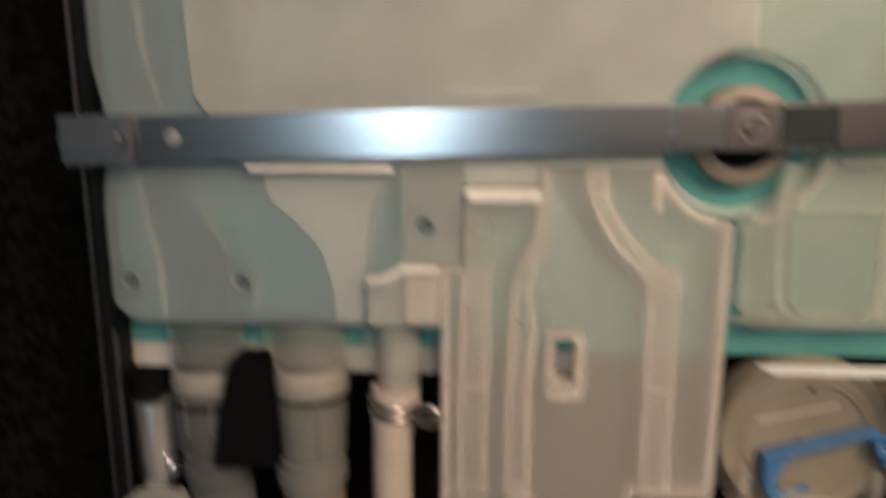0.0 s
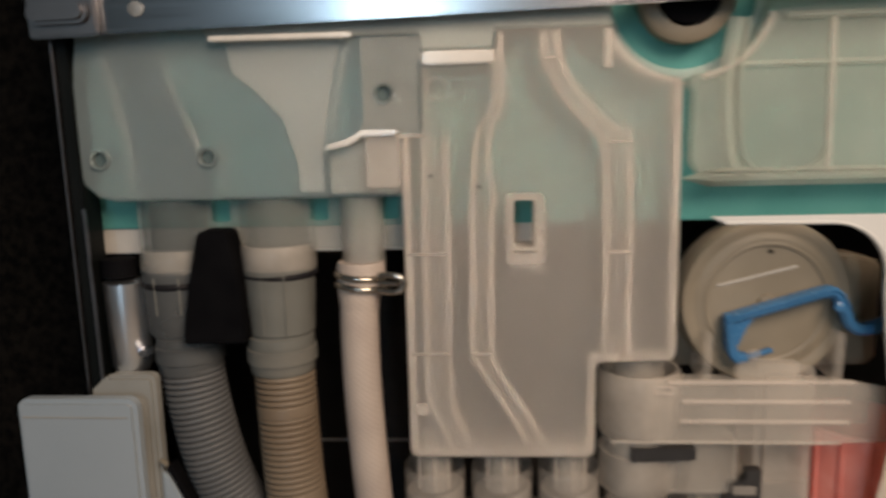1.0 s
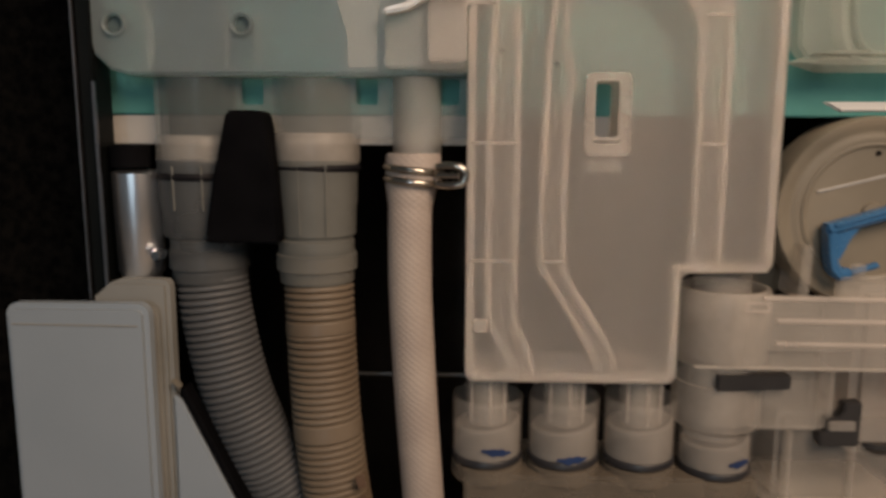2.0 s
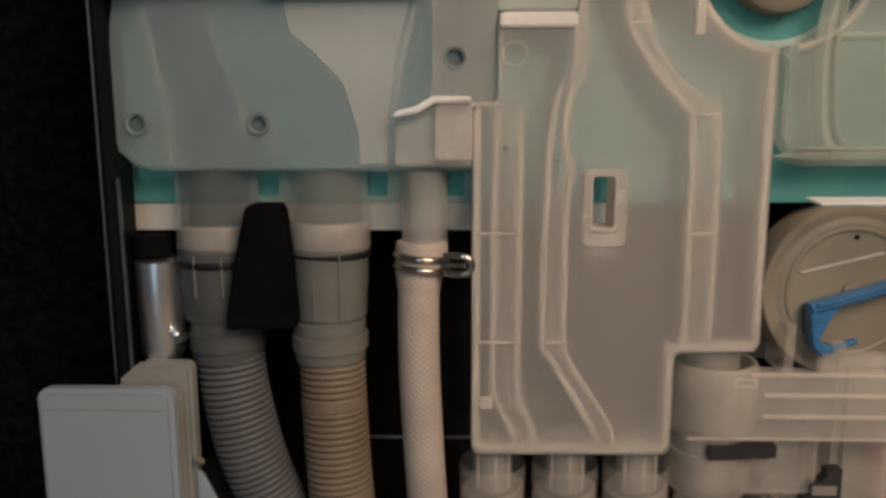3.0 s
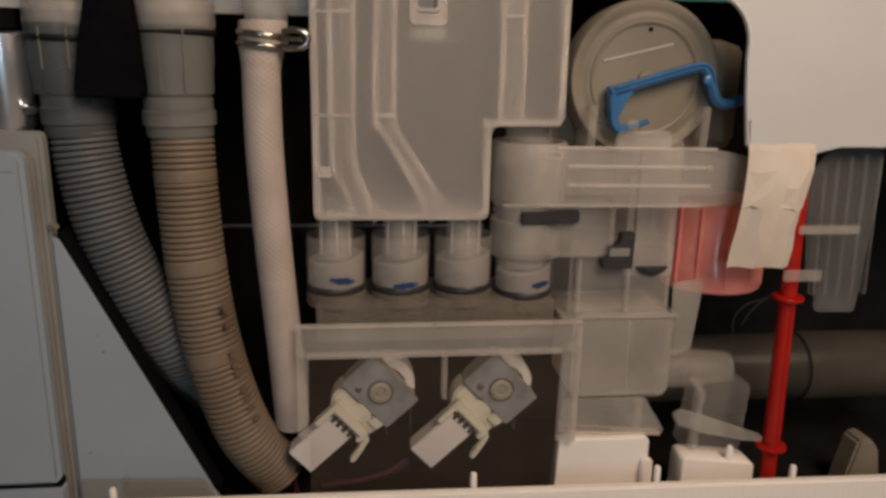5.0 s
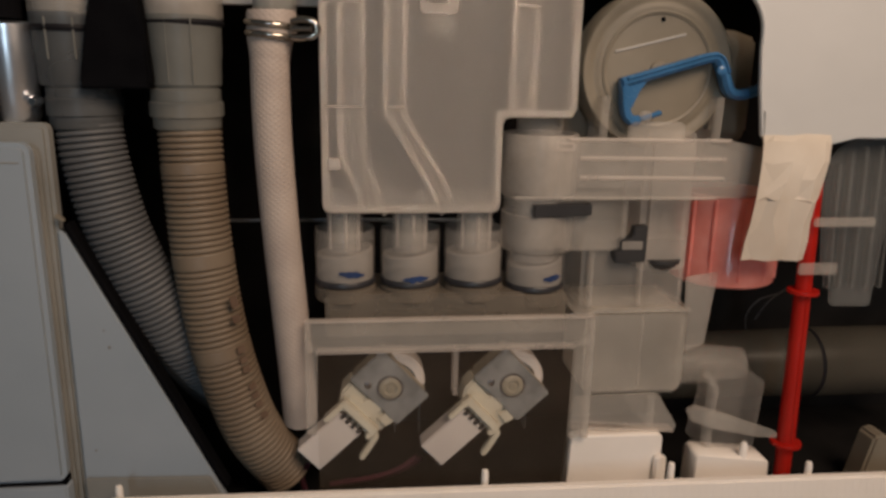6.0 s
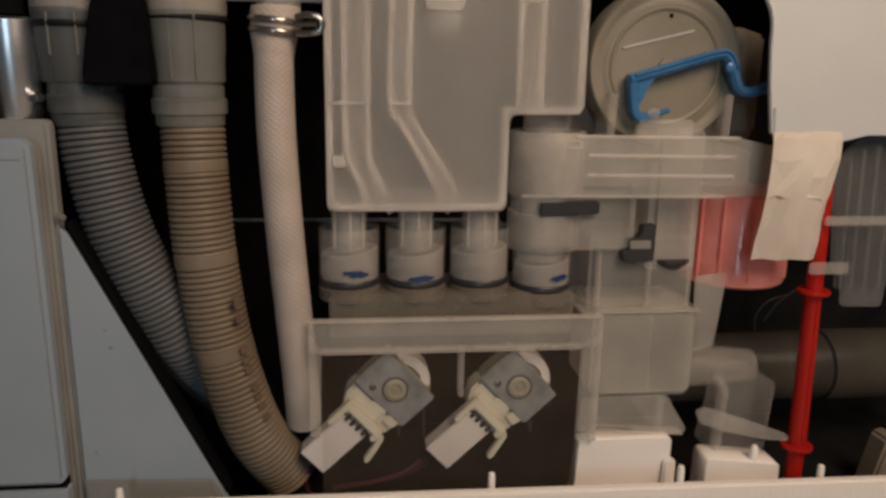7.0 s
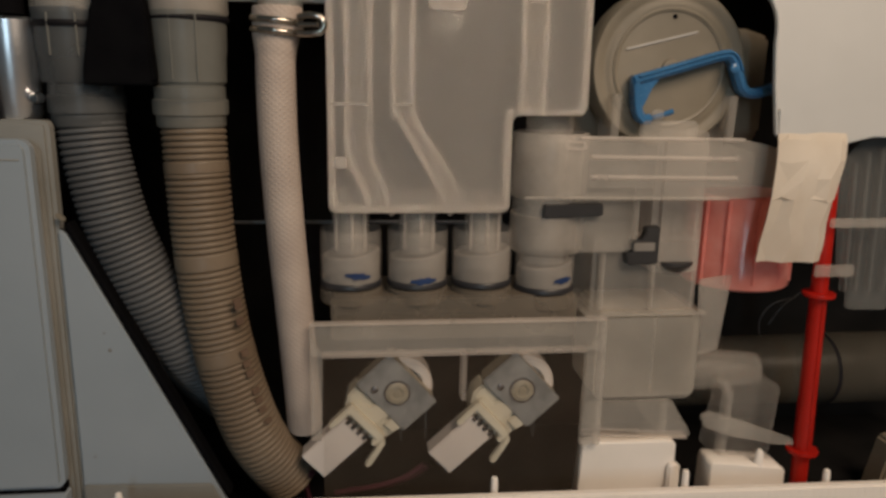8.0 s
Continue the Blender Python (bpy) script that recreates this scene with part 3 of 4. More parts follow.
for x in (24, 47):
    part("drip_nib", turned([(1.4, 0), (1.2, -1.2), (0.4, -2)], x, 4, 140.2, "z", 12), M_RIM, tank)
for x in (8.1, 35, 61.5):
    spigot = part("spigot", turned([(7.4, 1), (7.4, -12), (7.0, -17.5), (5.5, -17.5), (5.5, 1)], x, 11, 140, "z", 32, False), M_CLEAR, tank)
    # thin rods added for the pale vertical lines down each spigot
    for dx, dy in ((-5.6, -4.9), (0.6, -7.5), (5.6, -4.9)):
        part("fin", tube([(x + dx, 11 + dy, 139.5), (x + dx, 11 + dy, 124)], 0.6, 8), M_EDGE, spigot)

# ---- ring, bar and screw ----
seal = thing("inlet_ring", "teal-backed round opening with a beige threaded collar", "collar")
part("collar", turned([(16.8, -3), (16.8, 5), (15, 6.5), (11.5, 6.5), (11.5, -3)], 101.8, 12, 309, "y", 48), M_DISC, seal, "beige plastic collar")
part("bore", turned([(11.4, -2), (11.4, 7), (9, 7.6)], 101.8, 12, 310, "y", 40), M_RUBBER, seal, "black bore")

part("outer_step", prism(circle(101.5, 309, 29, 48), 12.5, 13.5, 0.2, holes=[circle(101.5, 309, 25.5, 40)]), M_SOFT, seal, "milky outer step")

bar = thing("cross_bar", "long brushed steel strap with a slotted screw plate", "metal strap")


def tilted(bm):
    return placed(bm, Matrix.Translation((0, 0, 310.0)) @ Matrix.Rotation(radians(-1.35), 4, "Y"))


part("strap", tilted(prism([(-126, -7.6), (440, -7.6), (440, 7.6), (-126, 7.6)], -5, -3.6, 0.5)), M_STEEL, bar)
part("strap_lap", tilted(box(126.5, 438, -6.2, -5.1, -6.9, 7.2, 0.4)), M_LAP, bar)
# flat plate added on the strap; its dark colour paints the open slot
part("slot_dark", tilted(box(109.2, 126.3, -5.3, -4.8, -6.4, 6.2, 0.1)), M_SLOTDARK, bar, "dark plate painted as the strap's open slot")
screw_plate = part("screw_plate", tilted(box(91.6, 109, -6.4, -5.1, -7.5, 7.5, 0.4)), M_LAP, bar)
part("slide_plate", tilted(box(74.9, 91.6, -5.9, -5.1, -6.9, 6.9, 0.3)), M_STEEL, bar)
part("screw", tilted(turned([(3.5, 0), (3.5, 1), (2.7, 1.8), (1.2, 1.8), (1.0, 1.0)], 100, -6.4, 0, "y", 28)), M_NICKEL, screw_plate)
part("screw_slot", tilted(box(97.4, 102.6, -8.4, -8.0, -0.5, 0.5, 0.05)), M_DARKSTEEL, screw_plate)
part("washer", tilted(turned([(4.8, 0), (4.8, 0.4)], 100, -6.4, 0, "y", 28)), M_DARKSTEEL, screw_plate)
end_hook = part("end_hook", tilted(prism(rounded(-128.5, -103.5, -8.3, 8.3, 1.5), -8, -5.1, 0.7)), M_DARKSTEEL, bar)
part("hook_loop", tilted(prism(rounded(-127.5, -105.5, -4.2, 4.2, 4.0), -11.5, -7.8, 1.4)), M_DARKSTEEL, end_hook)
part("rivet", tilted(turned([(2.7, 0), (2.7, 0.5), (1.9, 0.8)], -90.5, -5.1, 0.2, "y", 24)), M_PLATE, bar, "pale rivet")

# ---- teal-side cover ----
cover = thing("salt_cover", "milky plastic cover with raised rounded pocket frames over teal felt", "cover")
cov = [(102, 278), (104, 275), (104, 250), (107, 246), (111, 243.6), (420, 244.5), (420, 400), (101.8, 400)] + arc(101.5, 309, 28, 90, -85, 16)
part("sheet", prism(cov, 5, 13, 0.8), M_POCKET, cover)
pocket = [(118.5, 300), (115.5, 279), (116.5, 258), (118, 250), (122, 245.4), (130, 244.6), (420, 245.2)]
part("pocket_wall", ridge([(v.x, v.y) for v in smooth_line([(*p, 0) for p in pocket], 5)], 6.0, 2.6, 6, 2.2), M_POCKET, cover)
part("pocket_lip", ridge([(v.x, v.y) for v in smooth_line([(x + 3.4, z + (2.6 if z < 270 else 0), 0) for x, z in pocket], 5)], 1.6, 2.2, 6, 0.7), M_POCKET, cover)
part("mid_rib", ridge([(119, 284), (420, 285.5)], 2.2, 3, 6, 0.9), M_POCKET, cover)
part("upper_rib", ridge([(134, 300), (420, 301)], 2.6, 3, 6, 1.0), M_POCKET, cover)
for x in (151, 188, 226):
    part("divider", ridge([(x, 246), (x - 1, 299)], 1.8, 2.4, 6, 0.7), M_RIM, cover)
    part("corner_web", prism([(x - 9, 247), (x - 0.8, 247), (x - 0.8, 256), (x - 3, 250.5)], 3, 6, 0.4), M_POCKET, cover)
part("rim", ridge(arc(101.5, 309, 29.4, -80, -15, 12), 2.4, 2.5, 6, 0.9), M_EDGE, cover)
for x in (150, 185, 245):
    part("rib", ridge([(x, 320), (x, 398)], 2.0, 3, 6, 0.4), M_POCKET, cover)

# ---- hoses ----
def hose(name, pts, r, mat, label, flats, depth):
    ob = thing(name, label, "hose")
    part("tube", corrugated(pts, r, depth=depth, flats=flats), mat, ob)
    return ob


pa = [(-88.8, 13, 180), (-88.5, 13, 175), (-86.5, 12, 158), (-80.5, 11, 132), (-70.5, 12, 106), (-60.5, 17, 82), (-53.5, 30, 62), (-48, 52, 42)]
ha = hose("drain_hose", pa, 12.3, M_HOSEGREY, "grey corrugated plastic drain hose bending under the tan hose", [(0, 4)], 1.5)
cuff_a = part("cuff", turned([(12.4, 187), (13.0, 188), (13.2, 196), (13.9, 199), (14.1, 213), (11.5, 213), (11.2, 187)], -91.2, 14, 0, "z", 44, False), M_DARKCUFF, ha, "grey smooth hose cuff")
part("lip_band", turned([(14.2, 211.5), (14.5, 212.5), (14.3, 220), (13.6, 221), (12.6, 221), (12.6, 211.5)], -91, 14.5, 0, "z", 44, False), M_CLEAR, cuff_a, "pale end lip")
part("gap_ring", turned([(11.4, 183), (11.4, 188)], -90.2, 13.5, 0, "z", 40), M_DARKCUFF, ha)
part("collar", turned([(12.4, 171.5), (12.7, 172), (12.7, 176), (13.5, 176.4), (13.5, 182.4), (12.9, 182.8), (12.9, 186.2), (12.2, 186.6)], -88.8, 13, 0, "z", 44), M_DARKCUFF, ha)
part("seal", turned([(14.4, -1.2), (14.9, 0), (14.4, 1.2)], -90.8, 14, 207.5, "z", 40), M_RING, cuff_a, "dark rubber seal ring")
# raised seam lines that also draw the cuff's pale vertical highlights
for dx in (-4.5, 5.0):
    part("seam_highlight", tube([(-91.2 + dx, 0.9, 196.5), (-91.2 + dx, 0.3, 211)], 0.4, 8), M_CUFF, cuff_a)
pb = [(-51.2, 12, 180), (-50.8, 12, 175), (-49.8, 10, 150), (-47.8, 8, 120), (-44, 6, 92), (-38.5, 5, 68), (-30.8, 6, 45), (-18, 12, 22)]
hb = hose("drain_hose", pb, 12.0, M_HOSETAN, "tan yellowed corrugated plastic drain hose with printed marks", [(0, 5), (22, 26), (58, 62), (96, 101)], 1.05)
cuff_b = part("cuff", turned([(12.2, 187), (13.1, 188), (13.4, 197), (13.8, 199), (14.0, 213), (11.6, 213), (11.2, 187)], -51.0, 13, 0, "z", 44, False), M_CUFF, hb, "grey smooth hose cuff")
part("lip_band", turned([(14.3, 212), (14.7, 213), (14.5, 221), (13.8, 222), (12.6, 222), (12.6, 212)], -51, 14, 0, "z", 44, False), M_WHITEISH, cuff_b, "pale end lip")
part("gap_ring", turned([(11.8, 183), (11.8, 188)], -51, 12.5, 0, "z", 40), M_CUFF, hb)
part("collar", turned([(12.2, 171.5), (12.6, 172), (12.6, 175.8), (13.7, 176.2), (13.7, 181.4), (12.9, 181.8), (12.9, 186.2), (12.2, 186.6)], -51.2, 12, 0, "z", 44), M_CUFF, hb)
part("seal", turned([(14.3, -1.1), (14.8, 0), (14.3, 1.1)], -50.7, 13.5, 210.5, "z", 40), M_RING, cuff_b, "dark rubber seal ring")

# the same seams and highlight lines on the tan hose's cuff
for dx in (-3.5, 5.5):
    part("seam_highlight", tube([(-51 + dx, 0.1, 189), (-51 + dx, -0.3, 211.5)], 0.35, 8), M_CUFF, cuff_b)
pc = [(-18.2, 8, 214), (-18.4, 8, 206), (-18.6, 7, 200), (-18.8, 6, 190), (-18.4, 5, 165), (-16.6, 5, 130), (-14.2, 6, 95), (-12.4, 8, 65), (-12, 12, 47)]
hc = thing("inlet_hose", "pale braided fabric inlet hose", "hose")
lc = smooth_line(pc, 10)
part("tube", tube(lc, [8.6 - 1.3 * min(1, max(0, (i - 12) / 12)) for i in range(len(lc))], 28), M_BRAID, hc)
part("end_sleeve", turned([(8.9, 0), (9.1, 1), (9.1, 9), (8.7, 10)], -17.6, 8, 205.5, "z", 32), M_BRAID, hc)
clampo = thing("spring_clamp", "shiny double-wire spring hose clamp", "hose clamp")
for z in (210.2, 206.4):
    part("wire", tube([(-17.6 + 9.4 * math.cos(a), 8 + 9.4 * math.sin(a), z - 0.9 * math.cos(a)) for a in [radians(k * 12) for k in range(31)]], 1.25, 12, False), M_NICKEL, clampo)
part("ear", tube(smooth_line([(-9.5, 0, 211.3), (-5, -2.5, 211.9), (-1.6, -3, 211.1), (-0.4, -3, 208.8), (-1.6, -3, 206.4), (-5, -2.5, 205.6), (-9.5, 0, 205.8)], 6), 1.3, 12), M_NICKEL, clampo)
part("ear", tube([(-9.5, -1, 208.7), (-2.5, -3, 208.7)], 1.1, 10), M_NICKEL, clampo)

wedge = thing("rubber_wedge", "black rubber wedge block between two hoses", "rubber block")
part("block", prism([(-76.5, 228.5), (-75, 229), (-66, 229), (-64.8, 228), (-61.5, 209), (-60.3, 188), (-62, 187), (-83.3, 187), (-84.6, 188.5), (-81, 209)], -3, 10, 1.6, segs=3), M_RUBBER, wedge)
part("lip", prism([(-84.4, 186.6), (-60.6, 186.6), (-60.7, 188.4), (-84.3, 188.4)], -3.8, 10, 0.6), M_RUBBER, wedge)
foot = thing("chrome_cylinder", "shiny chrome cylinder behind the metal post", "metal cylinder")
part("body", turned([(6.0, 0), (7.6, 3), (8.2, 30), (8.2, 36), (6.5, 37)], -111, 9, 172.5, "z", 32), M_SATIN, foot)
part("cap", turned([(6.5, 0), (6.5, 7)], -113, 9, 210.5, "z", 32), M_RUBBER, foot)
part("screw", turned([(2.2, -2), (2.2, 2), (1.4, 3)], -103, 4, 181.5, "y", 20), M_CHROME, foot)
wire = tagged(link("thin_cable", tube([(-60, 40, 129), (20, 40, 129), (75, 40, 128.6)], 0.8, 8), M_HOSEGREY), "thin grey cable crossing behind the hoses", "cable")

# printed marks on the tan hose, too worn to read
for k, (x, z, w) in enumerate(((-33.0, 106, 4.5), (-32.5, 99, 3.0), (-31.2, 86, 3.0), (-30.5, 81.5, 2.6), (-29.6, 77.5, 3.0), (-27.6, 70, 2.6), (-26.6, 66, 2.4), (-25.4, 62, 2.4), (-23.4, 57, 2.2))):
    part("print_mark", placed(box(-w / 2, w / 2, -0.5, 0.3, -1.5, 1.5, 0.1), Matrix.Translation((x - 1.8, -4.4 + 0.12 * k, z)) @ Matrix.Rotation(radians(32), 4, "Z") @ Matrix.Rotation(radians(78 - k), 4, "Y")), M_MARK, hb, "worn brown print bar")

# ---- caps and manifold ----
man = thing("manifold", "brownish translucent distribution manifold under the caps", "manifold")
part("body", prism(rounded(0, 100, 88, 106, 2), 1, 34, 1.0), M_PIPE, man)
for x in (8.1, 35, 61.5, 88):
    part("socket", turned([(12.2, 0), (12.6, 1), (12.6, 5), (11, 6)], x, 12, 102.5 if x < 80 else 99.5, "z", 36), M_PIPE, man)


def cap(x, z, top, fillz, mark):
    ob = thing("threaded_cap", "natural plastic union cap with dark blue seal and ink mark", "cap", group="union caps")
    body = part("body", turned([(12.0, 2.6), (12.3, 3.4), (12.3, top - 0.5), (12.0, top), (11.6, top - 0.5), (11.6, 3.4)], x, 12, z, "z", 44, False), M_CAP, ob)
    core = lathe([(11.5, 2.8), (11.5, fillz), (10.6, fillz + 0.8), (8.6, fillz - 0.4), (0.2, fillz - 0.8)], 36)
    for v in core.verts:
        if v.co.z > 5:
            v.co.z += 0.12 * v.co.x + 0.02 * v.co.x ** 2 / 4
    part("core", placed(core, Matrix.Translation((x, 12, z))), M_WHITEISH, ob)
    part("seal", turned([(11.8, 0.2), (12.4, 0.7), (12.4, 2.2), (12, 2.8)], x, 12, z, "z", 44), M_BLUESEAL, ob)
    if mark is not None:
        bm, k, vs = bmesh.new(), 12.5, []
        for n in range(11):
            a = radians(mark[0] + mark[1] * (n / 10 - 0.5))
            hh = (1.2 + 0.3 * math.sin(n * 2.1)) * math.sin(math.pi * (n + 0.5) / 11) + 0.12
            zc = z + mark[3] + mark[2] * (n / 10 - 0.5) + 0.15 * math.sin(n * 1.3)
            vs.append((bm.verts.new((x + k * math.sin(a), 12 - k * math.cos(a), zc - hh)), bm.verts.new((x + k * math.sin(a), 12 - k * math.cos(a), zc + hh))))
        for u, v in zip(vs, vs[1:]):
            bm.faces.new((u[0], v[0], v[1], u[1]))
        part("ink_mark", bm, M_INK, body, "blue ink stroke")
    return ob


cap(8.1, 108.5, 23.5, 13, (14, 50, -1.2, 6.4))
cap(35, 108.5, 23.5, 12.5, (8, 50, 0.6, 4.2))
cap(61.5, 108.5, 23.5, 13.5, None)
cap(88, 105.5, 16, 11, (26, 42, 0.6, 6.6))

# ---- column, strap and softener ----
col = thing("valve_column", "translucent stepped plastic column with a horizontal ribbed strap", "plastic housing")
part("neck", turned([(9.5, 0), (9.5, 7)], 88, 16, 117, "z", 32, False), M_WHITEISH, col)
part("lower", turned([(12, -0.5), (14.6, 0), (15.2, 1), (15.2, 15.5), (13.4, 15.5), (13.4, 2)], 89, 16, 122, "z", 44, False), M_WHITEISH, col)
part("band", turned([(14.4, 0), (14.4, 7.5), (12.8, 7.5), (12.8, 0)], 89, 16, 137.5, "z", 44, False), M_CLEAR, col)
part("upper", turned([(15.0, 0), (15.8, 1.5), (16, 25), (15.4, 26), (14.2, 26), (14.2, 2)], 89, 16, 144.5, "z", 44, False), M_WHITEISH, col)
part("inner_tube", turned([(10, 0), (10, 46), (8.5, 46), (8.5, 0)], 89, 17, 123, "z", 32, False), M_CLEAR, col)
part("dark_insert", prism([(84, 137.6), (108, 138.6), (108, 143.4), (84, 143)], 0.2, 8, 0.4), M_DARKPART, col, "dark grey insert")
part("strap", prism([(88, 145), (150, 144.5), (178, 146), (186, 148), (186, 163), (178, 166.3), (162, 169.6), (88, 170)], 0.5, 4, 0.8), M_CLEAR, col)
part("strap_back", prism([(100, 148), (176, 148), (176, 163), (160, 167), (100, 168)], 12, 15, 0.8), M_CLEAR, col)
for z in (161.8, 154.0):
    part("rib", ridge([(102, z), (163, z - 0.4)], 1.7, -0.4, 1.2, 0.6), M_EDGE, col)
part("rib", ridge([(97, 169.2), (164, 169.0)], 1.5, -0.4, 1.2, 0.5), M_EDGE, col)
part("rib", ridge([(76, 145.8), (160, 145.4)], 1.3, 0.0, 1.2, 0.5), M_CLEAR, col)
part("slot", prism(rounded(91, 99.5, 164.6, 168.0, 0.6), 0.1, 0.7, 0.15, holes=[rounded(92, 98.5, 165.4, 167.3, 0.4)]), M_EDGE, col)
part("arm", prism([(96, 122.5), (125, 122.5), (125, 145), (96, 145)], 4, 22, 1.5), M_CLEAR, col)
part("dark_core", prism([(101, 148.5), (108, 148), (125, 154), (124, 160), (104, 160)], 17, 22, 1.0), M_DARKPART, col, "dark grey part behind the strap")
part("collar", turned([(9.5, -4), (9.5, 6)], 88, 14, 174, "z", 32, False), M_CLEAR, col)

soft = thing("softener_vessel", "translucent whitish plastic water softener vessel", "softener")
part("vessel", prism(rounded(110.5, 156, 56.5, 97, 5), 4, 40, 2.5), M_VESSEL, soft)
part("upper_body", prism(rounded(108, 154, 95, 128, 3), 8, 44, 2.0), M_CLEAR, soft)
part("flange", box(104, 156.5, 2.6, 42, 95.6, 96.8, 0.4), M_CLEAR, soft)
part("tower", prism(rounded(133, 155, 112, 172, 3), 9, 36, 3.0), M_WHITEISH, soft)
part("seam", ridge([(135, 62), (135, 95)], 1.0, 3.6, 4.6, 0.4), M_CLEAR, soft)
dark_clip = part("dark_clip", prism([(122, 127.5), (126, 128), (127.5, 130), (127.5, 133), (133.5, 133.5), (133.5, 118), (120.5, 117.5), (119.5, 122.5), (122.5, 123)], 3, 8, 0.5), M_DARKPART, soft, "dark grey clip")
part("clip_window", box(122.6, 131.5, 2.4, 4, 123.5, 127, 0.3), M_WHITEISH, dark_clip)
part("dark_cone", turned([(3.5, 0), (8.8, 5), (8.8, 6.5)], 144, 13.5, 111, "z", 28), M_DARKPART, soft, "dark seal under the tower")
for x in (111, 132.5):
    part("edge_rib", box(x - 0.6, x + 0.6, 4, 8, 98, 122, 0.3), M_CLEAR, soft)
part("gusset", prism([(154, 110), (168, 112), (165, 79), (156, 76)], 6, 8, 0.5), M_CLEAR, soft)
part("side_wall", prism([(140, 57), (143.5, 57), (143.5, 42), (140, 42)], 3, 30, 0.4), M_CLEAR, soft)
part("fin", prism([(105.5, 45), (120, 44), (152, 39.5), (155, 41), (152, 46), (148, 52), (145, 57.5), (107, 57.5)], 2, 5, 0.8), M_CLEAR, soft)
part("fin_edge", ridge([(105.5, 44), (125, 42.5), (152, 40.5)], 1.2, 0, 6, 0.4), M_EDGE, soft)

lid = thing("access_cover", "round beige translucent lid with concentric lips", "lid")
part("disc", turned([(32, -12), (32, 0), (31, 1.5), (28.5, 1.5), (27.5, 0.9), (26, 0.9), (25.4, 1.3), (24, 1.5), (3.6, 1.8), (3.2, 2.8), (1.2, 3)], 135.5, 14, 196.5, "y", 72), M_DISC, lid)
part("ridge", placed(box(-15, 15, -1.2, 1, -0.5, 0.5, 0.2), Matrix.Translation((131.5, 13.0, 207)) @ Matrix.Rotation(radians(-14), 4, "Y")), M_STRIP, lid)
part("vent_hole", turned([(0.9, 0), (0.9, 0.4)], 136, 12.4, 216.2, "y", 14), M_RUBBER, lid)
for x in (112, 160):
    part("upright", prism([(x - 1.5, 168), (x + 2, 168), (x + 2.5, 186), (x - 1, 186)], 6, 22, 0.4), M_CLEAR, lid)
part("tongue", prism(rounded(123, 146, 168, 176, 2), 4, 8, 0.5), M_CLEAR, lid)
part("back_plate", prism(rounded(101, 185, 166, 205, 4), 30, 33, 0.8), M_BROWN, lid, "brownish backing plate")
part("lip", turned([(23.4, -1), (23.4, 0.5), (22.6, 0.9), (21.6, 0.5), (21.6, -1)], 135.5, 12.6, 196.5, "y", 64, False), M_DISC, lid)
boss = thing("rear_fitting", "brownish translucent fitting beside the lid", "fitting")
part("body", prism([(150, 170), (182, 170), (182, 210), (172, 213), (161, 213.5), (157, 204)], 22, 34, 1.5), M_BROWN, boss)
part("rib", ridge([(163, 172), (168, 194), (166, 212)], 2.0, 18, 23, 0.5), M_BROWN, boss)
part("rib", box(158, 176, 18, 23, 186, 187.4, 0.3), M_BROWN, boss)
part("boss", turned([(4.5, 0), (4.5, 3), (2.2, 3.4)], 168, 22, 206, "y", 24), M_BROWN, boss)

LEVER_BACK = 6.5
handle = thing("blue_lever", "bright blue bent plastic lever over the round lid", "lever")


def lever(line, width, y0, y1):
    return ridge([(v.x, v.z) for v in smooth_line([(x, 0, z) for x, z in line], 5)], width, y0 + LEVER_BACK, y1 + LEVER_BACK, min(1.4, width * 0.4))


part("arm", lever([(114.5, 190), (118, 191), (135, 196), (150, 200.3), (154, 199.5), (157, 194), (160, 187.5), (165, 186), (176, 189)], 4.0, -1.5, 4), M_BLUE, handle)
part("hook", lever([(115.5, 191.5), (116, 186), (117, 178.5), (119.5, 175.2), (122.5, 175.4)], 4.0, -1.1, 3.6), M_BLUE, handle)
part("tip", lever([(121.5, 175.4), (126, 176.6), (131.5, 178.4)], 2.0, -0.6, 2), M_BLUE, handle)
part("web", prism([(116, 190), (126, 192.5), (122, 187), (119, 180), (117, 180)], 0 + LEVER_BACK, 3 + LEVER_BACK, 0.4), M_BLUE, handle)
part("arm_rim", lever([(116, 191.6), (135, 197.2), (149.8, 201.4), (154.8, 200.4), (158, 194.6)], 1.1, -2.3, 0), M_BLUE, handle)
part("hook_rim", lever([(114.2, 189), (114.8, 184), (116, 177.5), (119, 174)], 1.0, -1.9, 0), M_BLUE, handle)
part("pin", turned([(2, 0), (2, 1.4), (1.2, 2)], 154, LEVER_BACK - 1.5, 195.5, "y", 20), M_BLUE, handle)
part("clip", box(122.5, 127, LEVER_BACK - 2, LEVER_BACK + 1, 175, 179, 0.6), M_CLEAR, handle, "clear retaining clip")
for ob in handle.children:
    ob.location = (0.0046, 0, 0.0012)

# ---- red cup, rod, tape and flap ----
cup = thing("red_float_cup", "translucent red plastic cup behind a clear strap", "cup")
part("body", turned([(22, 0), (23, 1), (23.4, 10), (22.6, 11.5), (22.6, 40), (21, 40), (21, 3)], 179.5, 27, 104.5, "z", 56, False), M_REDCUP, cup)
# ribs added in place of the vertical highlight streaks on the cup
for ang in (-62, -38, -8, 22, 47):
    part("rib", tube([(179.5 + 23.2 * math.sin(radians(ang)), 27 - 23.2 * math.cos(radians(ang)), z) for z in (108, 126, 143)], 0.8, 8), M_REDCUP, cup)
part("bottom", turned([(22, 0), (22, 1.4)], 179.5, 27, 105, "z", 56), M_REDCUP, cup)
rod = thing("red_rod", "glossy red plastic rod with two flanges", "rod")
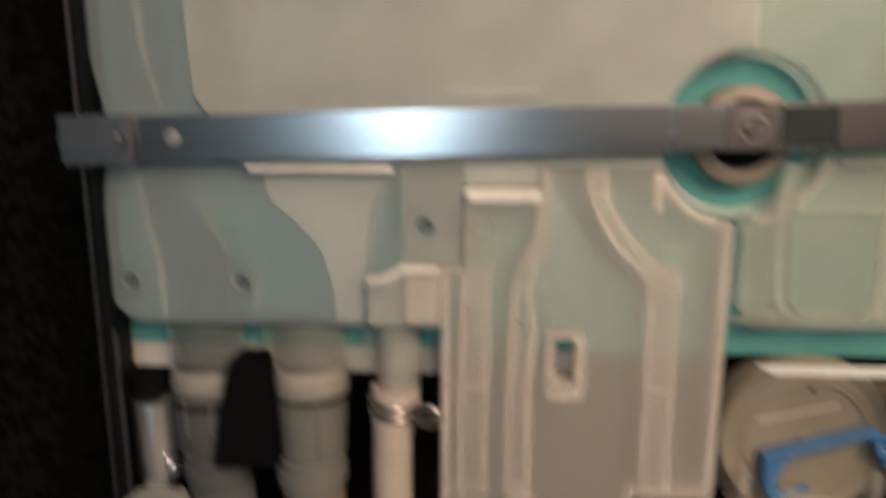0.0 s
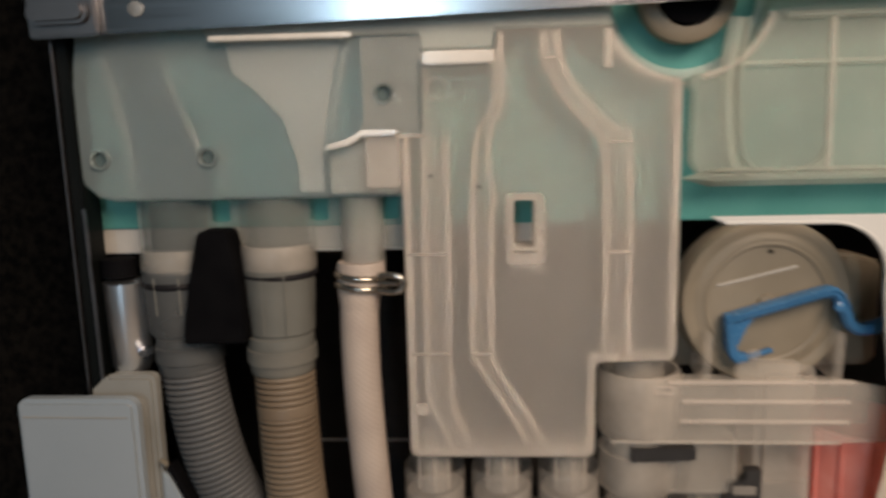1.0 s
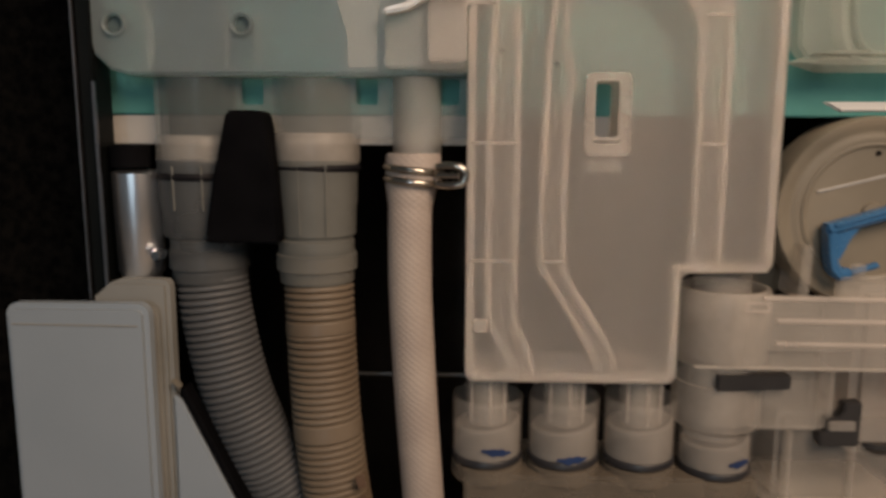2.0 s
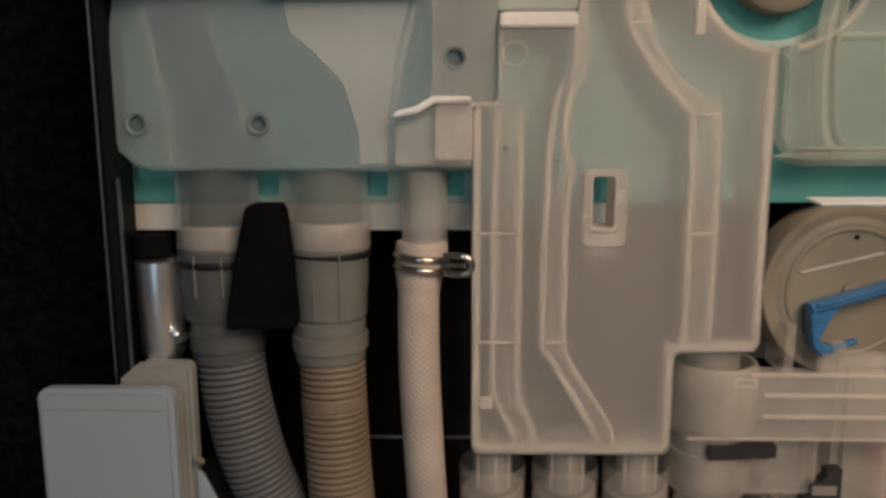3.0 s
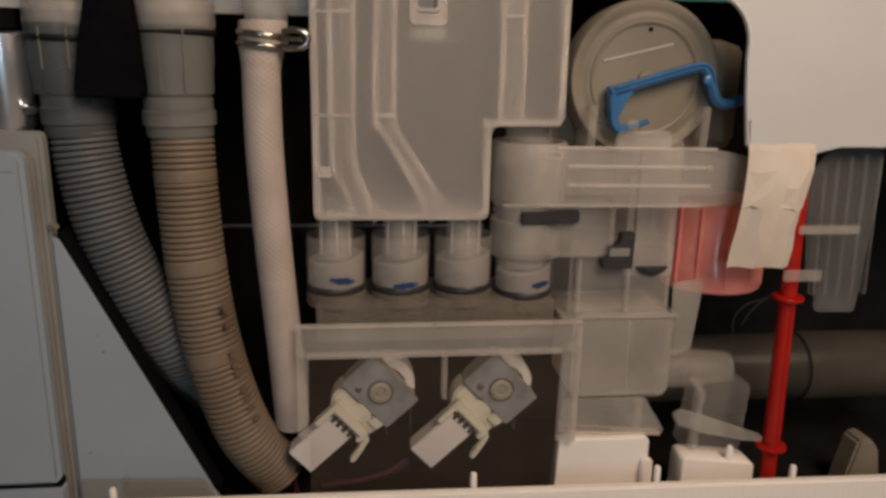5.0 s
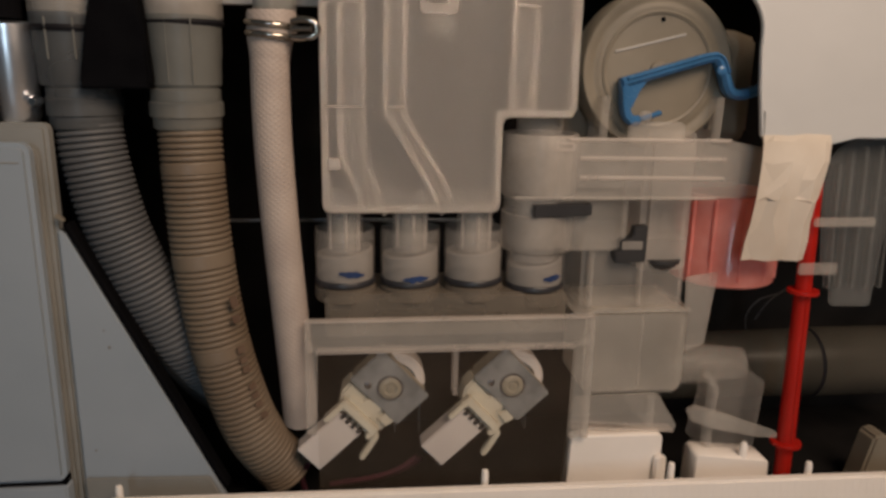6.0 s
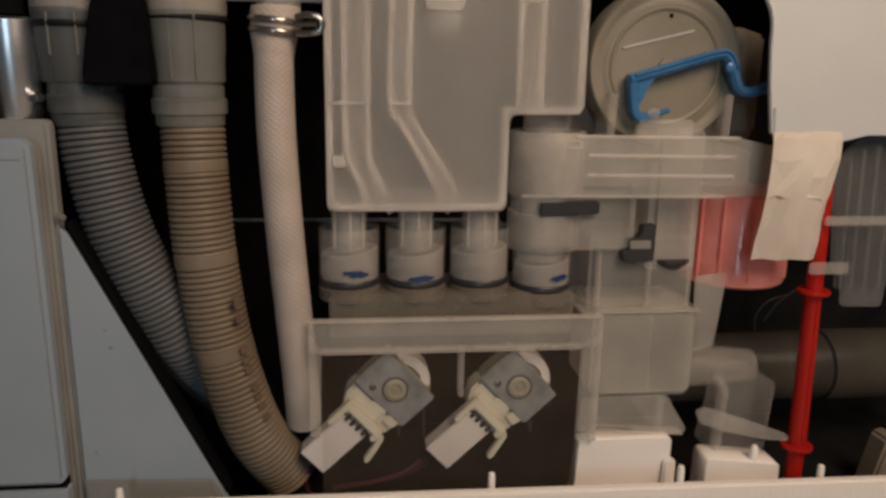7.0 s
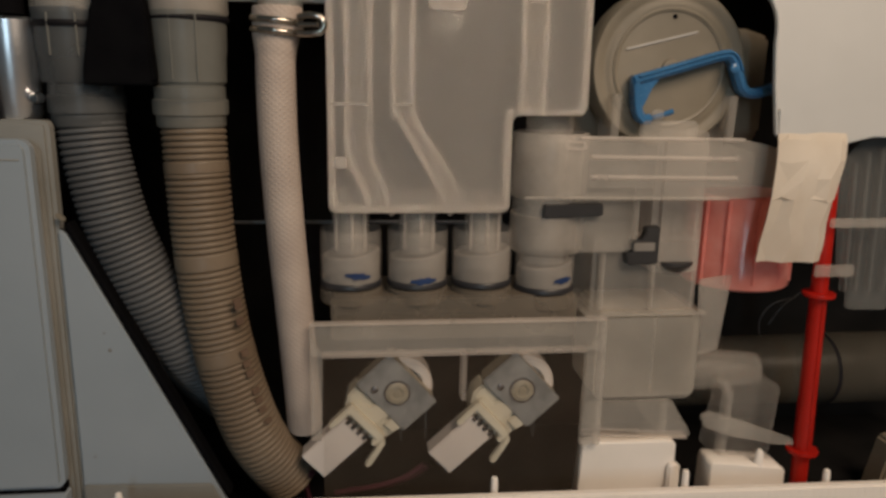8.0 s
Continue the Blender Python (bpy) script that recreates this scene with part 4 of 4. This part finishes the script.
part("shaft", tube([(203, 0, 153), (204, 0, 105), (206, 0, 33)], [2.8, 3.4, 3.9], 24), M_RED, rod)
part("tip", tube([(206, 0, 32), (206.5, 0, 8)], [3.6, 3.4], 24), M_RED, rod)
for x, z, r in ((204, 105, 6.4), (206, 33, 6.6)):
    part("flange", turned([(r, -0.8), (r + 0.2, 0), (r, 0.8)], x, 0, z, "z", 32), M_RED, rod)
part("spine", tube([(204.4, -3.3, 103), (206.2, -3.8, 35)], 0.7, 10), M_RED, rod)
guide = thing("rod_guide", "clear plastic arm clipped round the red rod", "guide")
part("arm", box(201, 228, -6.5, -4.8, 134.6, 138.4, 0.5), M_CLEAR, guide)
part("arm", box(197, 214, -6.5, -4.8, 114, 119, 0.5), M_CLEAR, guide)

flap = thing("ribbed_flap", "smoky translucent ribbed plastic flap", "flap")
fl = [(208, 150), (209, 160.5), (213, 166), (218.5, 170), (226, 172), (236, 172.3), (240, 168), (240.5, 150), (238, 97.5), (236.5, 96.6), (220, 97), (218.6, 98.4), (217.6, 110), (212.5, 113)]
part("plate", prism(fl, 2, 4, 0.6), M_GREYFLAP, flap)
for x, z1 in ((211, 160), (216, 165), (222, 167), (228.5, 168), (235, 167)):
    part("fin", prism([(x + 3, 106), (x + 4.2, 106), (x + 1.6, z1), (x + 0.2, z1)], -1.5, 2.4, 0.3), M_GREYFLAP, flap)

tape = thing("masking_tape", "crumpled cream crepe tape hanging from the panel edge", "tape")
rng = random.Random(4)
bm = bmesh.new()
grid = []
rows_v = (0, 0.07, 0.2, 0.33, 0.48, 0.52, 0.68, 0.84, 1.0)
cols_u = (0, 0.16, 0.38, 0.62, 0.85, 1.0)
for v in rows_v:
    x0 = 173 + (169.3 - 173) * v
    x1 = 201.5 + (196.3 - 201.5) * min(1, v * 1.5) + 0.5 * math.sin(v * 9)
    row = []
    for u in cols_u:
        inner = 0 < u < 1 and 0 < v < 1
        x = x0 + (x1 - x0) * u + (rng.uniform(-2, 2) if inner else 0)
        z = 172.5 - 51 * v + (rng.uniform(-1.6, 1.6) if inner else rng.uniform(-0.4, 0.4))
        crease = (0, 0.5, 2.0, 0.9, 2.4, 0.3)[cols_u.index(u)] * min(1, v * 3)
        y = -7.6 - 4.2 * math.sin(math.pi * min(1, v * 1.02)) ** 0.7 * (1 - 0.6 * v) - crease - rng.uniform(0, 0.8) * min(1, v * 5)
        row.append(bm.verts.new((x, y, z)))
    grid.append(row)
for j in range(len(rows_v) - 1):
    for i in range(len(cols_u) - 1):
        a, b, c, d = grid[j][i], grid[j][i + 1], grid[j + 1][i + 1], grid[j + 1][i]
        for tri in (((a, b, c), (a, c, d)) if rng.random() < 0.5 else ((a, b, d), (b, c, d))):
            bm.faces.new(tri)
bmesh.ops.recalc_face_normals(bm, faces=bm.faces)
bmesh.ops.solidify(bm, geom=list(bm.faces), thickness=0.25)
link("strip", bm, M_TAPE, tape, smooth=12)
part("fold", prism([(172.6, 182), (173.4, 170.8), (180, 169.5), (188, 171.2), (183, 175)], -7.4, -6.4, 0.3), M_WHITE, tape, "creased white upper fold of the tape")

# ---- valve frame and valves ----
vf = thing("valve_bracket", "clear plastic bracket frame around two valves", "bracket")
part("top_beam", box(-8, 111, -5, -3, 84, 97, 0.5), M_CLEAR, vf)
part("top_edge", box(-8, 111, -6, -2.5, 96.6, 97.8, 0.4), M_EDGE, vf)
part("lower_edge", box(-4, 103, -5.6, -1, 83.2, 84.8, 0.4), M_EDGE, vf)
part("left_leg", prism([(-8.3, 48), (-4, 48), (-3.2, 84), (-8, 92)], -5.2, -2, 0.4), M_CLEAR, vf)
part("right_leg", prism([(102.5, 42), (110.8, 41.5), (110.8, 92), (103, 84)], -5.2, -2, 0.4), M_CLEAR, vf)
part("right_rib", box(108.5, 111, -5.8, -1, 42, 96, 0.4), M_CLEAR, vf)
part("divider", box(52.2, 54.2, -4, 3, 63, 83, 0.3), M_EDGE, vf)
part("clear_cover", box(-3.4, 102.6, -6.6, -6.1, 20, 83, 0.1), M_HAZE, vf, "dusty clear cover sheet")
for x in (30, 42, 78, 95):
    part("back_rib", box(x, x + 1, 46, 52, 20, 84, 0.2), M_GREYFLAP, vf)


def valve(x, z):
    ob = thing("solenoid_valve", "grey zinc-plated solenoid valve with a cream coil body and white plug", "valve", group="inlet valves")

    def put(bm):
        return placed(bm, Matrix.Translation((0, 0, 0)) @ Matrix.Rotation(radians(-43), 4, "Y"))

    part("outlet", put(turned([(10.6, -16), (12.4, -14.5), (12.4, -5), (11.2, -3.6), (8.6, -3.6), (8.2, -6)], 2.2, 0, -2.0, "y", 44)), M_CONN, ob, "white round outlet")
    plate = part("plate", put(box(-9, 9.4, -3, -0.6, -14.2, 14.2, 0.5)), M_PLATE, ob, "grey zinc yoke plate")
    part("hub", put(turned([(4.6, 0), (4.6, 0.5), (4.0, 0.9), (2.6, 0.9), (2.3, 0.4), (1.5, 0.4), (1.2, 0.8)], 0.4, -3, 0, "y", 32)), M_HUB, plate)
    part("hub_ring", put(turned([(5.5, 0), (5.5, 0.25)], 0.4, -3, 0, "y", 32)), M_DARKSTEEL, plate)
    part("stud", put(turned([(1.5, 0), (1.5, 0.5), (0.9, 0.8)], -5, -3, 7.5, "y", 16)), M_DARKSTEEL, plate)
    part("yoke_back", put(box(-9, 9.4, -0.6, 11, -12.8, 12.8, 0.8)), M_HUB, plate, "aged plastic coil behind the plate")
    part("body", put(prism([(-9, -12.6), (-9, 12.8), (-15, 12.4), (-21.5, 8), (-22.5, 3), (-22.5, -7), (-17, -12.2)], -1.2, 11, 1.0)), M_CREAM, ob)
    part("yoke_arm", put(prism([(-18, -3.5), (-9, -5.2), (-6.5, -3.6), (-9, 2.6), (-12, 3.6), (-13.5, 9.5), (-18, 7.6)], -2.6, -1.0, 0.5)), M_CREAM, ob)
    part("clip", put(prism([(-13, -11.6), (-8.6, -12.4), (-8.6, -6.8), (-13, -6.4)], -2.8, -1, 0.4)), M_CREAM, ob)
    latch = part("latch", put(prism([(-21.4, -9.6), (-15.2, -9.6), (-15.2, 10.2), (-27.6, 10.2), (-28.6, 9.4), (-27.8, 8.0), (-18.8, 7.8), (-18.8, -7.2), (-21.4, -7.4)], -6.4, -1.4, 0.6)), M_CREAM, ob)
    part("lever", put(prism([(-29.4, -12.6), (-22, -10.8), (-16.8, -9.2), (-16.8, -11.8), (-23, -13.6), (-28.5, -15.0), (-30, -14.2)], -6.2, -2.6, 0.6)), M_CREAM, latch)
    plug = part("plug", put(prism(rounded(-45.6, -21.5, -5.9, 7.3, 0.6), -4.6, 5, 0.7)), M_CONN, ob, "white plug")
    for k in (-4.2, -1.0, 2.2, 5.2):
        part("terminal", put(box(-22.6, -19.8, -5.2, -4.4, k - 0.8, k + 0.8, 0.1)), M_DARKPART, plug)
    ob.location = (x / 1000, 0, z / 1000)
    return ob


va = valve(25.8, 66.6)
copy_thing(va, Matrix.Translation((0.0772, 0, 0.0662)))
for pts in ([(38, 4, 31), (30, 6, 24), (18, 10, 18), (0, 16, 12)], [(40, 6, 29), (32, 9, 22), (20, 14, 15), (6, 20, 11)], [(-9, 4, 29), (-12, 8, 22), (-11, 12, 12)]):
    tagged(link("valve_wire", tube(smooth_line(pts, 6), 1.2, 10), M_WIRE), "dark purple wire leading from a valve plug", "wire")

# ---- lower right fittings ----
house = thing("sensor_housing", "white plastic sensor housing on the base tray", "housing")
part("body", prism([(103, 8), (105, 40), (112, 41), (145, 40.5), (146.5, 39), (146.5, 8)], -2, 5, 0.5, segs=1), M_LIP, house)
part("tab", prism(rounded(142.5, 148, 14, 31.5, 2.4), -5, -2, 0.8), M_LIP, house)
sw = thing("float_switch", "cream plastic switch block with a short post", "switch")
part("body", prism([(160.5, 8), (161, 30.5), (162.6, 32), (194, 28), (195.6, 26.5), (196, 8)], -6, 7, 0.7, segs=1), M_LIP, sw)
part("post", tube([(183.5, -4, 22), (183.8, -4, 34.5), (183.8, -4, 36)], [1.9, 1.8, 1.0], 16), M_LIP, sw)
fan = thing("float_paddle", "clear curved plastic paddle above the switch", "paddle")
part("blade", prism([(155.5, 52.5), (160, 54), (175, 49), (199, 40), (199.5, 37), (190, 38), (170, 42.5), (158, 47)], -4, -1, 0.7), M_CLEAR, fan)
part("box", prism([(166, 30), (192, 30), (194, 62), (186, 67), (168, 66), (170, 52)], 2, 18, 0.8), M_CAP, fan)
part("stem", ridge([(166.5, 66), (170, 60), (169.5, 48), (169, 32)], 3, 0, 5, 0.5), M_CLEAR, fan)

for pts in ([(211, 30, 94), (202, 30, 91), (197, 30, 84), (198, 31, 76)], [(216, 30, 97), (207, 30, 90), (202, 31, 81)]):
    tagged(link("thin_wire", tube(smooth_line(pts, 6), 0.35, 8), M_DARKPART), "thin dark wire bending below the red cup", "wire")

pipe = thing("sump_pipe", "translucent sump pipe in a colour darkened for shade", "pipe")
part("body", turned([(13, 0), (16.4, 3), (16.8, 80), (17.4, 83), (17.2, 130), (16.6, 150), (15, 156)], 150, 42, 54, "x", 40), M_SHADEPIPE, pipe)
part("seal", turned([(17.4, -1), (18.1, 0), (17.4, 1)], 238, 42, 54, "x", 40), M_RING, pipe)
part("nozzle", turned([(9.2, 0), (9.0, 24), (7.4, 40)], 152, 22, 63, "x", 32), M_CLEAR, pipe)
stub = tagged(link("base_stud", prism([(241, 8), (247, 35), (249, 36.5), (253.5, 36), (258, 30), (262, 8)], -4, 8, 1.5), M_DISC), "brownish beige plastic stud on the base tray", "stud")
